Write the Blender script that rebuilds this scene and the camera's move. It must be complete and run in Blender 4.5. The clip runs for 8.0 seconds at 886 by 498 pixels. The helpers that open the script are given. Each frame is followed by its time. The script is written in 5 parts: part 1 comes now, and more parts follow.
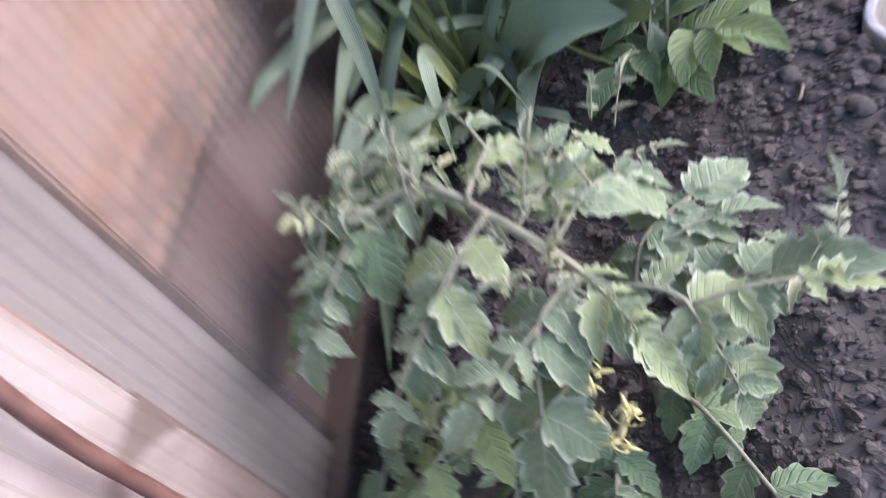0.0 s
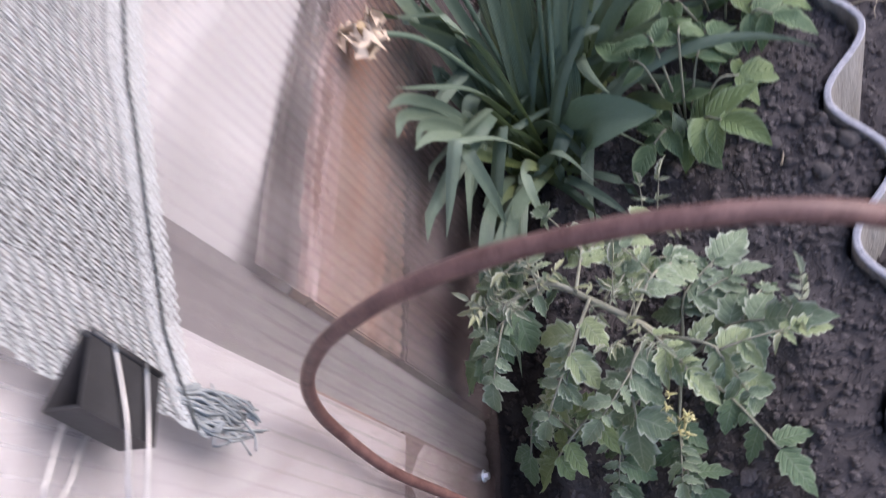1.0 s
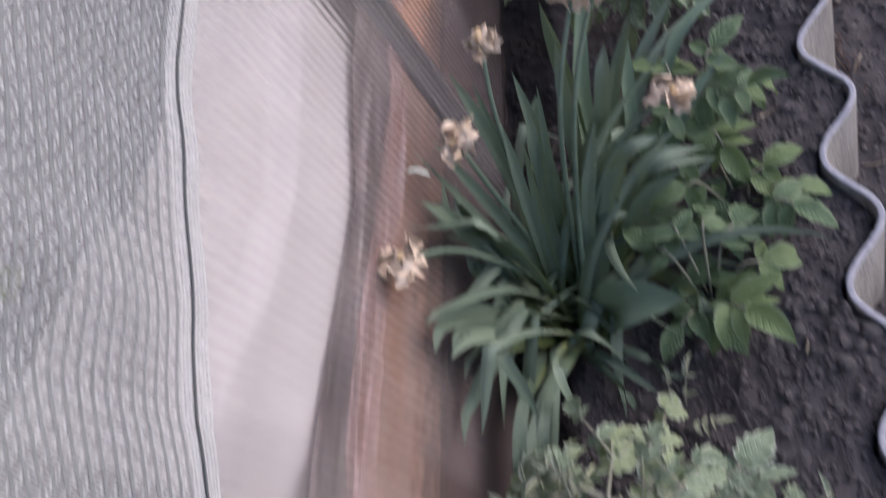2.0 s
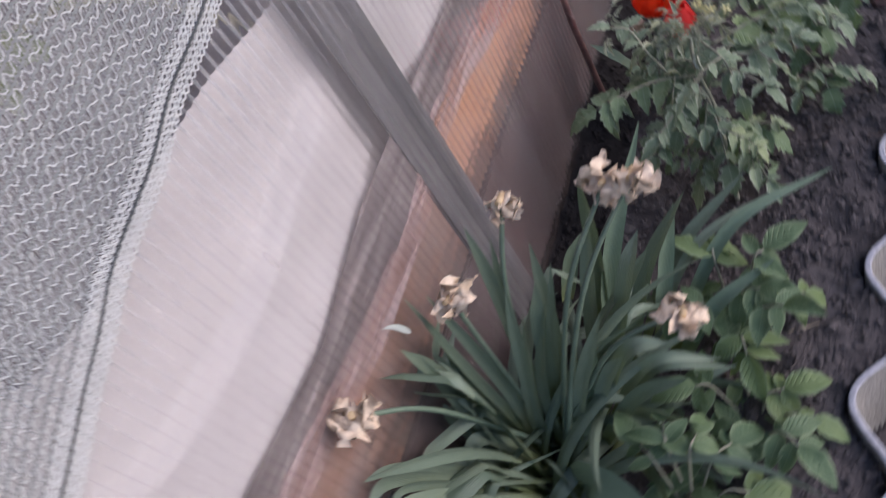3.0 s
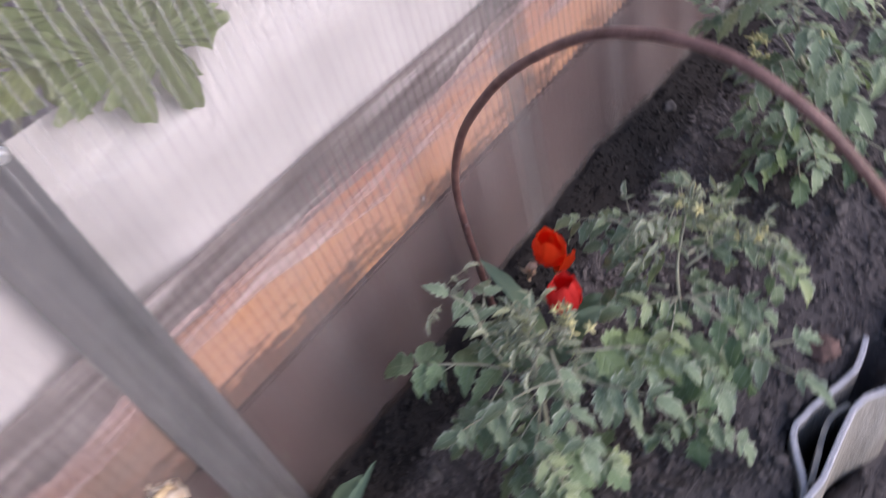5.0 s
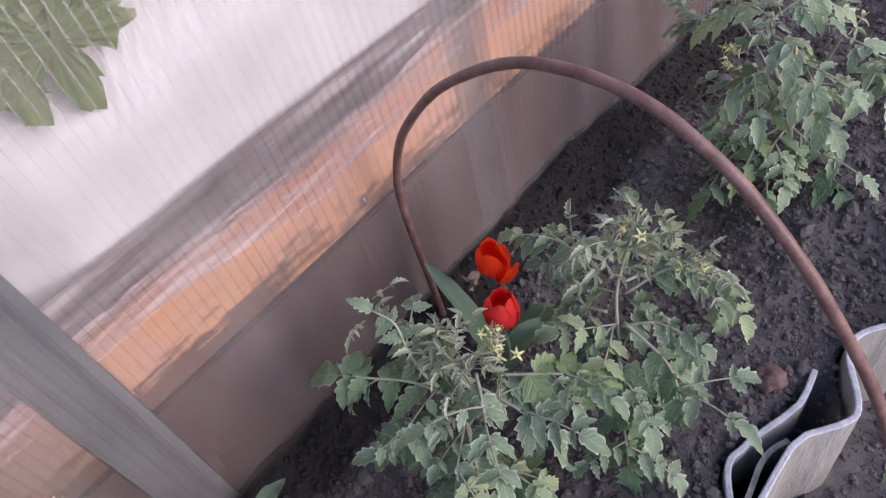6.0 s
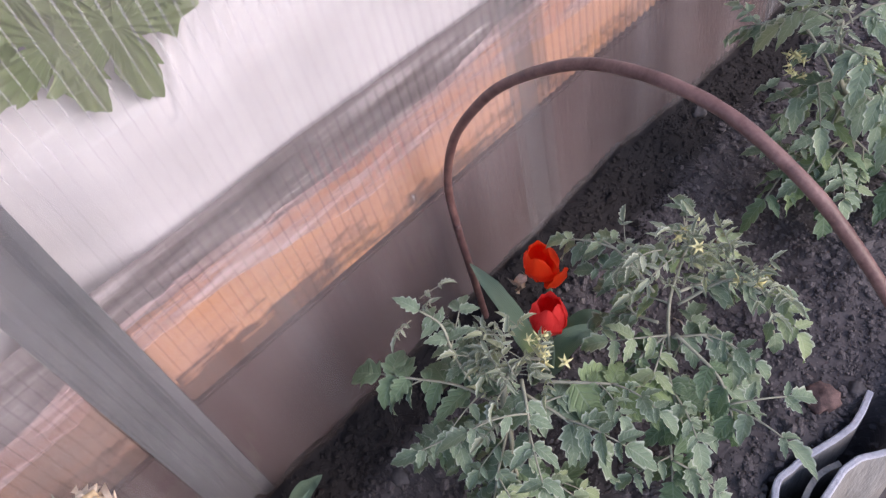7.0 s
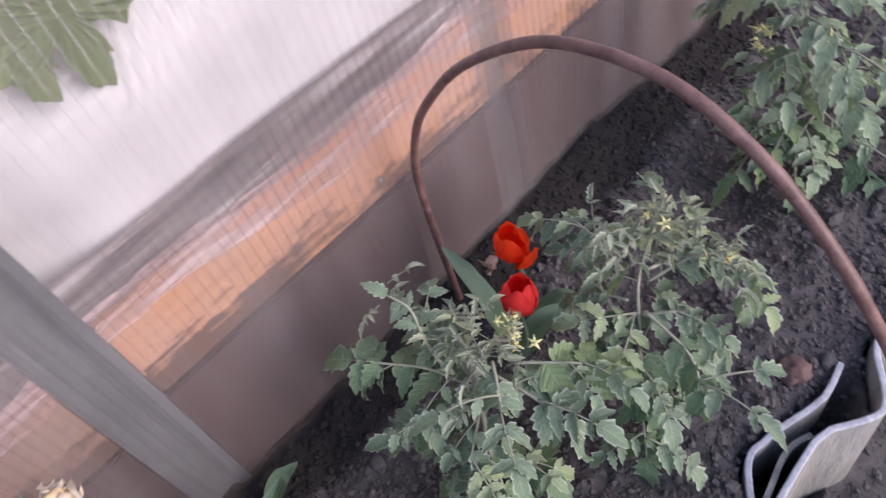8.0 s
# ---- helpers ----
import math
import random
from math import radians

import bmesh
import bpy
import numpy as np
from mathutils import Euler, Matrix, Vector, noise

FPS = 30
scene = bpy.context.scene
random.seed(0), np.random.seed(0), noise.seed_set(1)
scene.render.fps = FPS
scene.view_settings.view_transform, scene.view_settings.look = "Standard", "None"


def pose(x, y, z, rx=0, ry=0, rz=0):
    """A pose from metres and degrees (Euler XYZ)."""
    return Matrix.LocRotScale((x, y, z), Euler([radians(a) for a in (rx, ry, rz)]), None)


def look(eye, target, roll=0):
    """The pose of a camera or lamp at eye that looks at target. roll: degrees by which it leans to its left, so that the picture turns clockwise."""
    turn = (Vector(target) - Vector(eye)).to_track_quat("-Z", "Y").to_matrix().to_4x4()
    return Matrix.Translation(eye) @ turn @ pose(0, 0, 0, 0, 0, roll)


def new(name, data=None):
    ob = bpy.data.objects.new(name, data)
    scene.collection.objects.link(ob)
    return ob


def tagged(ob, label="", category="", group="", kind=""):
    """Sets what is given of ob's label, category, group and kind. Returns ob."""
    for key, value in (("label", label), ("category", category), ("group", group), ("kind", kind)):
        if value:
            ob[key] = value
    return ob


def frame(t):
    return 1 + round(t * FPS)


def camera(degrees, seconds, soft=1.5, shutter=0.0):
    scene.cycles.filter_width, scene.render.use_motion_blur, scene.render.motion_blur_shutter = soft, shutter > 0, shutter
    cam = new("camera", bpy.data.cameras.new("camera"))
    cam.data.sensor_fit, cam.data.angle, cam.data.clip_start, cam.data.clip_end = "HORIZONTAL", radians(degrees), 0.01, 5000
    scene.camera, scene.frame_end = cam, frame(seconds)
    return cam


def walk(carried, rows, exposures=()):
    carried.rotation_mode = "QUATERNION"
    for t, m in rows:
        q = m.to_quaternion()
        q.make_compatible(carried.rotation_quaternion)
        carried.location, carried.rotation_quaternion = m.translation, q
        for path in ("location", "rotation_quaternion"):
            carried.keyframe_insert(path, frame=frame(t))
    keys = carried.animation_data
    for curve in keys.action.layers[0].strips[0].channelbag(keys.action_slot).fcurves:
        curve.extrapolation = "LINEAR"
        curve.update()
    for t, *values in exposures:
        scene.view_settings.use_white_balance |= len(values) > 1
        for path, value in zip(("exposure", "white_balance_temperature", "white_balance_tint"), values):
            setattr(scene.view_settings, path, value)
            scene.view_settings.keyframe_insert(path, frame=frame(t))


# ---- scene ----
cam = camera(57.0, 8.0, soft=1.25, shutter=0.8)
PATH = [
    (0, (0.241, -1.041, 0.467), (-0.374, 0.069, -1.079), -29.4),
    (0.5, (0.241, -1.023, 0.643), (-0.391, -0.114, -1.022), -41.2),
    (1, (0.268, -1.051, 0.773), (-0.43, -0.186, -0.89), -44.2),
    (1.5, (0.286, -1.041, 0.834), (-0.435, -0.187, -0.825), -42.6),
    (2, (0.302, -0.938, 0.865), (-0.444, 0.015, -0.727), -43.9),
    (2.2, (0.299, -0.908, 0.873), (-0.458, 0.065, -0.701), -43.2),
    (3.3, (0.44, -0.734, 0.886), (-0.616, 0.076, -0.607), -34.3),
    (3.5, (0.454, -0.708, 0.892), (-0.625, 0.045, -0.615), -34.4),
    (4, (0.461, -0.608, 0.876), (-0.498, 0.274, -0.642), -27.5),
    (4.5, (0.449, -0.506, 0.864), (-0.429, 0.409, -0.683), -23.0),
    (5, (0.473, -0.389, 0.848), (-0.576, 0.371, -0.676), -18.6),
    (5.2, (0.473, -0.345, 0.846), (-0.534, 0.4, -0.714), -15.5),
    (6.3, (0.484, -0.298, 0.842), (-0.537, 0.363, -0.746), -17.4),
    (6.5, (0.476, -0.298, 0.843), (-0.582, 0.344, -0.728), -18.6),
    (7, (0.464, -0.303, 0.837), (-0.598, 0.312, -0.742), -17.3),
    (7.5, (0.463, -0.303, 0.835), (-0.577, 0.304, -0.762), -16.5),
    (8, (0.471, -0.29, 0.831), (-0.543, 0.321, -0.781), -18.0),
]
walk(cam, [(t, look(eye, target, roll)) for t, eye, target, roll in PATH],
     exposures=[(0.0, 1.90, 6300, 20), (0.5, 1.70, 6300, 20), (1.0, 1.26, 6300, 20), (2.2, 0.87, 6300, 20), (3.3, 0.78, 6300, 20), (4.5, 1.12, 6300, 20), (5.0, 1.12, 6300, 20), (6.5, 1.22, 6300, 20), (8.0, 1.27, 6300, 20)])

# ---- light: a low, veiled evening sun under a wide pale sky ----
world = bpy.data.worlds.new("evening_sky")
scene.world = world
world.use_nodes = True
wt = world.node_tree
sky = wt.nodes.new("ShaderNodeTexSky")
sky.sky_type = "NISHITA"
sky.sun_disc = False
sky.sun_elevation = radians(28)
sky.sun_rotation = radians(70)
sky.dust_density = 1.0
sky.air_density = 1.0
wt.links.new(sky.outputs[0], wt.nodes["Background"].inputs[0])
wt.nodes["Background"].inputs[1].default_value = 0.13
sun_data = bpy.data.lights.new("sun", "SUN")
sun_data.energy = 0.95
sun_data.angle = radians(45)
sun_data.color = (1.0, 0.96, 0.92)
sun = new("sun", sun_data)
sun.matrix_world = look((6, 2.2, 3.4), (0, 0, 0))


# ---- materials ----
class Mat:
    """A small builder round one node material."""

    def __init__(self, name, rough=0.6, metal=0.0, spec=0.5):
        self.m = bpy.data.materials.new(name)
        self.m.use_nodes = True
        self.t = self.m.node_tree
        self.b = self.t.nodes["Principled BSDF"]
        self.out = self.t.nodes["Material Output"]
        self.b.inputs["Roughness"].default_value = rough
        self.b.inputs["Metallic"].default_value = metal
        self.b.inputs["Specular IOR Level"].default_value = spec

    def node(self, kind, **sets):
        n = self.t.nodes.new(kind)
        for key, value in sets.items():
            n.inputs[key].default_value = value
        return n

    def link(self, a, b):
        self.t.links.new(a, b)

    def coords(self, which="Object", scale=(1, 1, 1)):
        tc = self.t.nodes.new("ShaderNodeTexCoord")
        mp = self.t.nodes.new("ShaderNodeMapping")
        mp.inputs["Scale"].default_value = scale
        self.link(tc.outputs[which], mp.inputs[0])
        return mp.outputs[0]

    def noise(self, scale, detail=4, co=None, rough=0.55):
        n = self.node("ShaderNodeTexNoise", Scale=scale, Detail=detail, Roughness=rough)
        if co is not None:
            self.link(co, n.inputs["Vector"])
        return n.outputs["Fac"]

    def ramp(self, fac, stops):
        r = self.t.nodes.new("ShaderNodeValToRGB")
        e = r.color_ramp.elements
        while len(e) < len(stops):
            e.new(0.5)
        for el, (p, c) in zip(e, stops):
            el.position = p
            el.color = (*c, 1) if len(c) == 3 else c
        self.link(fac, r.inputs[0])
        return r.outputs[0]

    def mix(self, fac, a, b, mode="MIX"):
        n = self.t.nodes.new("ShaderNodeMixRGB")
        n.blend_type = mode
        for sock, v in ((n.inputs[0], fac), (n.inputs[1], a), (n.inputs[2], b)):
            if isinstance(v, (int, float)):
                sock.default_value = v
            elif isinstance(v, tuple):
                sock.default_value = (*v, 1)
            else:
                self.link(v, sock)
        return n.outputs[0]

    def math(self, op, a, b=0.0):
        n = self.t.nodes.new("ShaderNodeMath")
        n.operation = op
        for sock, v in ((n.inputs[0], a), (n.inputs[1], b)):
            if isinstance(v, (int, float)):
                sock.default_value = v
            else:
                self.link(v, sock)
        return n.outputs[0]

    def color(self, c):
        if isinstance(c, tuple):
            self.b.inputs["Base Color"].default_value = (*c, 1)
        else:
            self.link(c, self.b.inputs["Base Color"])

    def bump(self, height, strength=0.4, dist=0.002):
        n = self.node("ShaderNodeBump", Strength=strength, Distance=dist)
        self.link(height, n.inputs["Height"])
        self.link(n.outputs[0], self.b.inputs["Normal"])
        return n.outputs[0]

    def random(self):
        return self.t.nodes.new("ShaderNodeObjectInfo").outputs["Random"]

    def island(self):
        return self.t.nodes.new("ShaderNodeNewGeometry").outputs["Random Per Island"]

    def thin(self, amount, colour):
        """Lets part of the light through, as a leaf or cloth does."""
        tr = self.t.nodes.new("ShaderNodeBsdfTranslucent")
        if isinstance(colour, tuple):
            tr.inputs[0].default_value = (*colour, 1)
        else:
            self.link(colour, tr.inputs[0])
        mx = self.t.nodes.new("ShaderNodeMixShader")
        mx.inputs[0].default_value = amount
        self.link(self.b.outputs[0], mx.inputs[1])
        self.link(tr.outputs[0], mx.inputs[2])
        self.link(mx.outputs[0], self.out.inputs[0])


def soil_material(name, dark=1.0, damp=False, loose=False):
    m = Mat(name, rough=0.95, spec=0.2)
    big = m.noise(5.0, 5)
    mid = m.noise(130.0, 6)
    fine = m.noise(420.0, 4)
    base = m.ramp(mid, [(0.30, (0.024 * dark, 0.020 * dark, 0.0195 * dark)), (0.52, (0.048 * dark, 0.0405 * dark, 0.040 * dark)),
                        (0.74, (0.095 * dark, 0.081 * dark, 0.080 * dark))])
    base = m.mix(m.math("MULTIPLY", big, 0.55), base, (0.072 * dark, 0.058 * dark, 0.056 * dark))
    base = m.mix(m.math("MULTIPLY", fine, 0.35), base, (0.13 * dark, 0.115 * dark, 0.115 * dark))
    if loose:
        base = m.mix(m.math("MULTIPLY", m.island(), 0.65), base, (0.165, 0.140, 0.136))
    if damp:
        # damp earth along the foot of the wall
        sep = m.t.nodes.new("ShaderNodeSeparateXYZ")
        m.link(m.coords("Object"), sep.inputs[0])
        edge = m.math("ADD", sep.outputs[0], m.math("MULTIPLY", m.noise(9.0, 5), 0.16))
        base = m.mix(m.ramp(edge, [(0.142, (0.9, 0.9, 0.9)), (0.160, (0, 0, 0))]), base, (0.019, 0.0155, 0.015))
    m.color(base)
    m.bump(m.math("ADD", m.math("MULTIPLY", mid, 0.5), m.math("MULTIPLY", fine, 0.8)), 1.0, 0.003)
    return m.m


def leaf_material(name, dark, light, vein, rough=0.5, lines=0.0, vary=0.35, thin=0.22, bump=0.5, rim=0.85):
    """Leaf: a paler midrib and side veins by the leaf's own map, uneven colour, a little light through it."""
    m = Mat(name, rough=rough, spec=0.35)
    uv = m.t.nodes.new("ShaderNodeUVMap")
    sep = m.t.nodes.new("ShaderNodeSeparateXYZ")
    m.link(uv.outputs[0], sep.inputs[0])
    u = m.math("ABSOLUTE", m.math("SUBTRACT", sep.outputs[0], 0.5))
    noise_a = m.noise(40.0, 4)
    tone = m.mix(m.math("ADD", m.math("MULTIPLY", m.random(), vary), m.math("MULTIPLY", noise_a, 0.5)), dark, light)
    if not lines:
        # some leaves yellower than the rest
        tone = m.mix(m.ramp(m.random(), [(0.68, (0, 0, 0)), (0.92, (0.4, 0.4, 0.4))]), tone, tuple(0.5 * (p + q) * f for p, q, f in zip(dark, light, (1.55, 1.35, 0.75))))
    if lines:
        # long parallel veins of a strap leaf
        wave = m.math("SINE", m.math("MULTIPLY", sep.outputs[0], lines))
        veins = m.math("MULTIPLY", m.math("ADD", wave, 1.0), 0.25)
        relief = veins
        # blanched towards the foot
        tone = m.mix(m.ramp(sep.outputs[1], [(0.05, (0.8, 0.8, 0.8)), (0.34, (0, 0, 0))]), tone, (0.29, 0.33, 0.10))
    else:
        side = m.math("SINE", m.math("MULTIPLY", m.math("SUBTRACT", sep.outputs[1], m.math("MULTIPLY", u, 0.55)), 46.0))
        side = m.math("POWER", m.math("MULTIPLY", m.math("ADD", side, 1.0), 0.5), 8.0)
        rib = m.math("LESS_THAN", u, 0.022)
        veins = m.math("MINIMUM", m.math("ADD", m.math("MULTIPLY", side, 0.5), m.math("MULTIPLY", rib, 0.8)), 1.0)
        relief = m.math("SUBTRACT", m.math("MULTIPLY", noise_a, 0.5), veins)
    if not lines:
        tone = m.mix(m.ramp(u, [(0.33, (0, 0, 0)), (0.46, (rim, rim, rim))]), tone, vein)
    tone = m.mix(m.math("MULTIPLY", veins, 0.16 if lines else 0.30), tone, vein)
    m.color(tone)
    m.bump(relief, bump, 0.0012)
    m.thin(thin, m.mix(0.5, tone, (0.2, 0.3, 0.05)))
    return m.m


def plain_material(name, a, b, scale=30.0, rough=0.6, metal=0.0, bump=0.2, dist=0.001, spec=0.5, stretch=(1, 1, 1)):
    m = Mat(name, rough=rough, metal=metal, spec=spec)
    co = m.coords("Object", stretch)
    n1 = m.noise(scale, 5, co)
    n2 = m.noise(scale * 6, 4, co)
    m.color(m.ramp(m.math("ADD", m.math("MULTIPLY", n1, 0.7), m.math("MULTIPLY", n2, 0.3)), [(0.3, a), (0.7, b)]))
    m.bump(m.math("ADD", n1, m.math("MULTIPLY", n2, 0.6)), bump, dist)
    return m.m


def sheet_material():
    """Twin-wall polycarbonate: clear, slightly milky and dusty, a little wavy between its upright webs."""
    m = Mat("fluted_polycarbonate", rough=0.1)
    co = m.coords("Object")
    sep = m.t.nodes.new("ShaderNodeSeparateXYZ")
    m.link(co, sep.inputs[0])
    flutes = m.math("SINE", m.math("MULTIPLY", sep.outputs[1], 2 * math.pi / FLUTE))
    waves = m.noise(9.0, 3, m.coords("Object", (1, 1, 0.25)))
    bump = m.node("ShaderNodeBump", Strength=0.09, Distance=0.0012)
    m.link(m.math("ADD", flutes, m.math("MULTIPLY", waves, 2.0)), bump.inputs["Height"])
    glass = m.node("ShaderNodeBsdfGlass", Roughness=0.045, IOR=1.35)
    glass.inputs["Color"].default_value = (0.95, 0.94, 0.945, 1)
    m.link(bump.outputs[0], glass.inputs["Normal"])
    milky = m.node("ShaderNodeBsdfDiffuse")
    dust = m.noise(16.0, 6, m.coords("Object", (1, 1, 0.13)))
    # earth splashed up along the foot, and pale scratches
    splash = m.ramp(m.math("ADD", m.math("MULTIPLY", sep.outputs[2], 16.0), m.math("MULTIPLY", m.noise(30.0, 5), 0.9)), [(0.45, (1, 1, 1)), (1.0, (0, 0, 0))])
    marks = m.ramp(m.noise(55.0, 2, m.coords("Object", (1, 1, 0.3))), [(0.76, (0, 0, 0)), (0.80, (0.5, 0.5, 0.5))])
    m.link(m.mix(m.math("MINIMUM", m.math("MULTIPLY", splash, 6.0), 1.0), m.mix(marks, (0.46, 0.41, 0.41), (0.8, 0.78, 0.77)), (0.11, 0.085, 0.08)), milky.inputs[0])
    mx = m.t.nodes.new("ShaderNodeMixShader")
    m.link(m.math("ADD", m.math("ADD", m.math("MULTIPLY", m.math("POWER", dust, 2.0), 0.24), 0.004), m.math("ADD", m.math("MULTIPLY", splash, 0.25), marks)), mx.inputs[0])
    m.link(glass.outputs[0], mx.inputs[1])
    m.link(milky.outputs[0], mx.inputs[2])
    m.link(mx.outputs[0], m.out.inputs[0])
    return m.m


def web_material():
    m = Mat("sheet_web", rough=0.3)
    clear = m.t.nodes.new("ShaderNodeBsdfTransparent")
    white = m.node("ShaderNodeBsdfDiffuse")
    through_web = m.node("ShaderNodeBsdfTranslucent")
    both = m.t.nodes.new("ShaderNodeMixShader")
    both.inputs[0].default_value = 0.5
    m.link(white.outputs[0], both.inputs[1])
    m.link(through_web.outputs[0], both.inputs[2])
    mx = m.t.nodes.new("ShaderNodeMixShader")
    # opacity varies at random and by height
    sep = m.t.nodes.new("ShaderNodeSeparateXYZ")
    m.link(m.coords("Object"), sep.inputs[0])
    web_opacity = m.ramp(sep.outputs[2], [(0.05, (0.05, 0.05, 0.05)), (0.22, (0.15, 0.15, 0.15)), (0.37, (0.15, 0.15, 0.15)), (0.41, (0.03, 0.03, 0.03)), (0.48, (0.03, 0.03, 0.03)), (0.54, (0.32, 0.32, 0.32)), (0.62, (0.72, 0.72, 0.72))])
    # dark refraction gaps low and lit lines above are painted into the tone
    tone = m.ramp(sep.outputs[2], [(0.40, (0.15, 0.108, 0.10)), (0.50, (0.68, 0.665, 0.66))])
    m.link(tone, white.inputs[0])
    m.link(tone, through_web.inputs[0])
    m.link(m.math("MULTIPLY", m.math("POWER", m.noise(11.0, 3, m.coords("Object", (1, 1, 0.5))), 1.3), web_opacity), mx.inputs[0])
    m.link(clear.outputs[0], mx.inputs[1])
    m.link(both.outputs[0], mx.inputs[2])
    m.link(mx.outputs[0], m.out.inputs[0])
    return m.m


def wood_material(name, a, b, dirt, weathered):
    m = Mat(name, rough=0.7, spec=0.3)
    co = m.coords("Object", (14, 1.2, 22))
    grain = m.noise(5.0, 6, co)
    blot = m.noise(7.0, 4)
    tone = m.ramp(grain, [(0.3, a), (0.7, b)])
    sep = m.t.nodes.new("ShaderNodeSeparateXYZ")
    m.link(m.coords("Object"), sep.inputs[0])
    low = m.math("MULTIPLY", m.math("SUBTRACT", 0.256, sep.outputs[2]), 6.5)
    spots = m.noise(90.0, 3, m.coords("Object", (1, 0.6, 1)))
    soiled = m.math("ADD", m.math("ADD", blot, low), m.math("MULTIPLY", m.math("SUBTRACT", spots, 0.5), 0.7))
    # a patch of mud splashed thickest beside the post
    beside = m.ramp(m.math("ADD", sep.outputs[1], 1.0), [(0.62, (0, 0, 0)), (0.67, (0.32, 0.32, 0.32)), (0.75, (0.30, 0.30, 0.30)), (0.88, (0, 0, 0))])
    reach = m.ramp(m.math("SUBTRACT", m.math("MULTIPLY", sep.outputs[2], 4.0), m.math("MULTIPLY", blot, 0.3)), [(0.78, (1, 1, 1)), (0.90, (0, 0, 0))])
    soiled = m.math("ADD", soiled, m.math("MULTIPLY", beside, reach))
    # greyed, pinkish weathering in long patches
    pale = m.ramp(m.noise(3.2, 4, m.coords("Object", (1, 1, 4))), [(0.40, (0, 0, 0)), (0.58, (0.75, 0.75, 0.75))])
    tone = m.mix(pale, tone, weathered)
    m.color(m.mix(m.ramp(soiled, [(0.52, (0, 0, 0)), (0.80, (0.9, 0.9, 0.9))]), tone, dirt))
    m.bump(grain, 0.3, 0.001)
    return m.m


def shaded_cloth():
    """White cloth, its shading towards the ground painted into the colour as a blotchy brown."""
    m = Mat("shaded_cloth", rough=0.85, spec=0.2)
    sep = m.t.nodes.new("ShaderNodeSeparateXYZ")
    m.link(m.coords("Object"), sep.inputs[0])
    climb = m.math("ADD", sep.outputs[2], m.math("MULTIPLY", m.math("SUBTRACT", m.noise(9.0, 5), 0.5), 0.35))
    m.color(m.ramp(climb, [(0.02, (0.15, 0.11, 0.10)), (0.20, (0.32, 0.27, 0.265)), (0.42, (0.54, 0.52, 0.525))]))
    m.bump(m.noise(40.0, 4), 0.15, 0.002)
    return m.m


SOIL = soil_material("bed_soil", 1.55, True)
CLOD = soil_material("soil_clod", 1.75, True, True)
TOMATO_LEAF = leaf_material("tomato_leaf", (0.122, 0.178, 0.112), (0.325, 0.395, 0.255), (0.56, 0.585, 0.475), 0.62, bump=0.7, vary=0.6, rim=0.68)
YOUNG_LEAF = leaf_material("young_tomato_leaf", (0.21, 0.235, 0.16), (0.40, 0.425, 0.31), (0.58, 0.58, 0.49), 0.65, vary=0.6)
OLD_LEAF = leaf_material("older_tomato_leaf", (0.095, 0.160, 0.088), (0.27, 0.352, 0.195), (0.44, 0.49, 0.36), 0.58, bump=0.9, rim=0.35)
POTATO_LEAF = leaf_material("potato_leaf", (0.066, 0.122, 0.068), (0.19, 0.265, 0.130), (0.23, 0.30, 0.17), 0.5, bump=0.9)
DAFF_LEAF = leaf_material("daffodil_leaf", (0.066, 0.102, 0.072), (0.22, 0.275, 0.20), (0.28, 0.325, 0.26), 0.36, lines=60.0, thin=0.12, vary=0.75)
TULIP_LEAF = leaf_material("tulip_leaf", (0.12, 0.18, 0.125), (0.225, 0.30, 0.215), (0.30, 0.37, 0.30), 0.45, lines=90.0, thin=0.12)
VINE_LEAF = leaf_material("vine_leaf", (0.100, 0.142, 0.055), (0.195, 0.255, 0.105), (0.27, 0.32, 0.17), 0.5, thin=0.3)
STEM = plain_material("green_stem", (0.21, 0.20, 0.14), (0.34, 0.33, 0.25), 80, 0.7)
SCAPE = plain_material("flower_stalk", (0.09, 0.135, 0.095), (0.16, 0.21, 0.15), 60, 0.5)
YELLOW = plain_material("tomato_flower", (0.50, 0.44, 0.18), (0.66, 0.61, 0.33), 90, 0.55)
SLATE = plain_material("asbestos_cement", (0.185, 0.168, 0.156), (0.325, 0.300, 0.280), 45, 0.9, 0, 0.9, 0.003, 0.2, (1, 1, 0.22))
SLATE_EDGE = plain_material("cut_cement_edge", (0.38, 0.365, 0.40), (0.60, 0.58, 0.62), 140, 0.95, 0, 0.9, 0.002, 0.2)
RUST = plain_material("rusty_pipe", (0.080, 0.032, 0.028), (0.25, 0.135, 0.118), 75, 0.5, 0.0, 0.5, 0.0008, 0.5)
STEEL = plain_material("galvanised_tube", (0.108, 0.113, 0.122), (0.160, 0.166, 0.176), 12, 0.45, 0.3, 0.1)
PALE_STEEL = plain_material("pale_galvanised_tube", (0.17, 0.155, 0.157), (0.23, 0.212, 0.214), 12, 0.6, 0.1, 0.1)
SCREW = plain_material("zinc_screw", (0.6, 0.6, 0.62), (0.75, 0.75, 0.78), 200, 0.42, 0.85, 0.3)
DRY_EARTH = plain_material("dry_earth", (0.15, 0.125, 0.115), (0.27, 0.235, 0.22), 14, 0.95, 0, 0.6, 0.006, 0.2)
STONE = plain_material("pebble", (0.060, 0.052, 0.051), (0.135, 0.118, 0.115), 50, 0.9, 0, 0.5, 0.002, 0.2)
SHADED_LINING = shaded_cloth()
LINING = plain_material("white_lining", (0.455, 0.442, 0.446), (0.54, 0.527, 0.531), 6, 0.8, 0, 0.15, 0.002, 0.2)


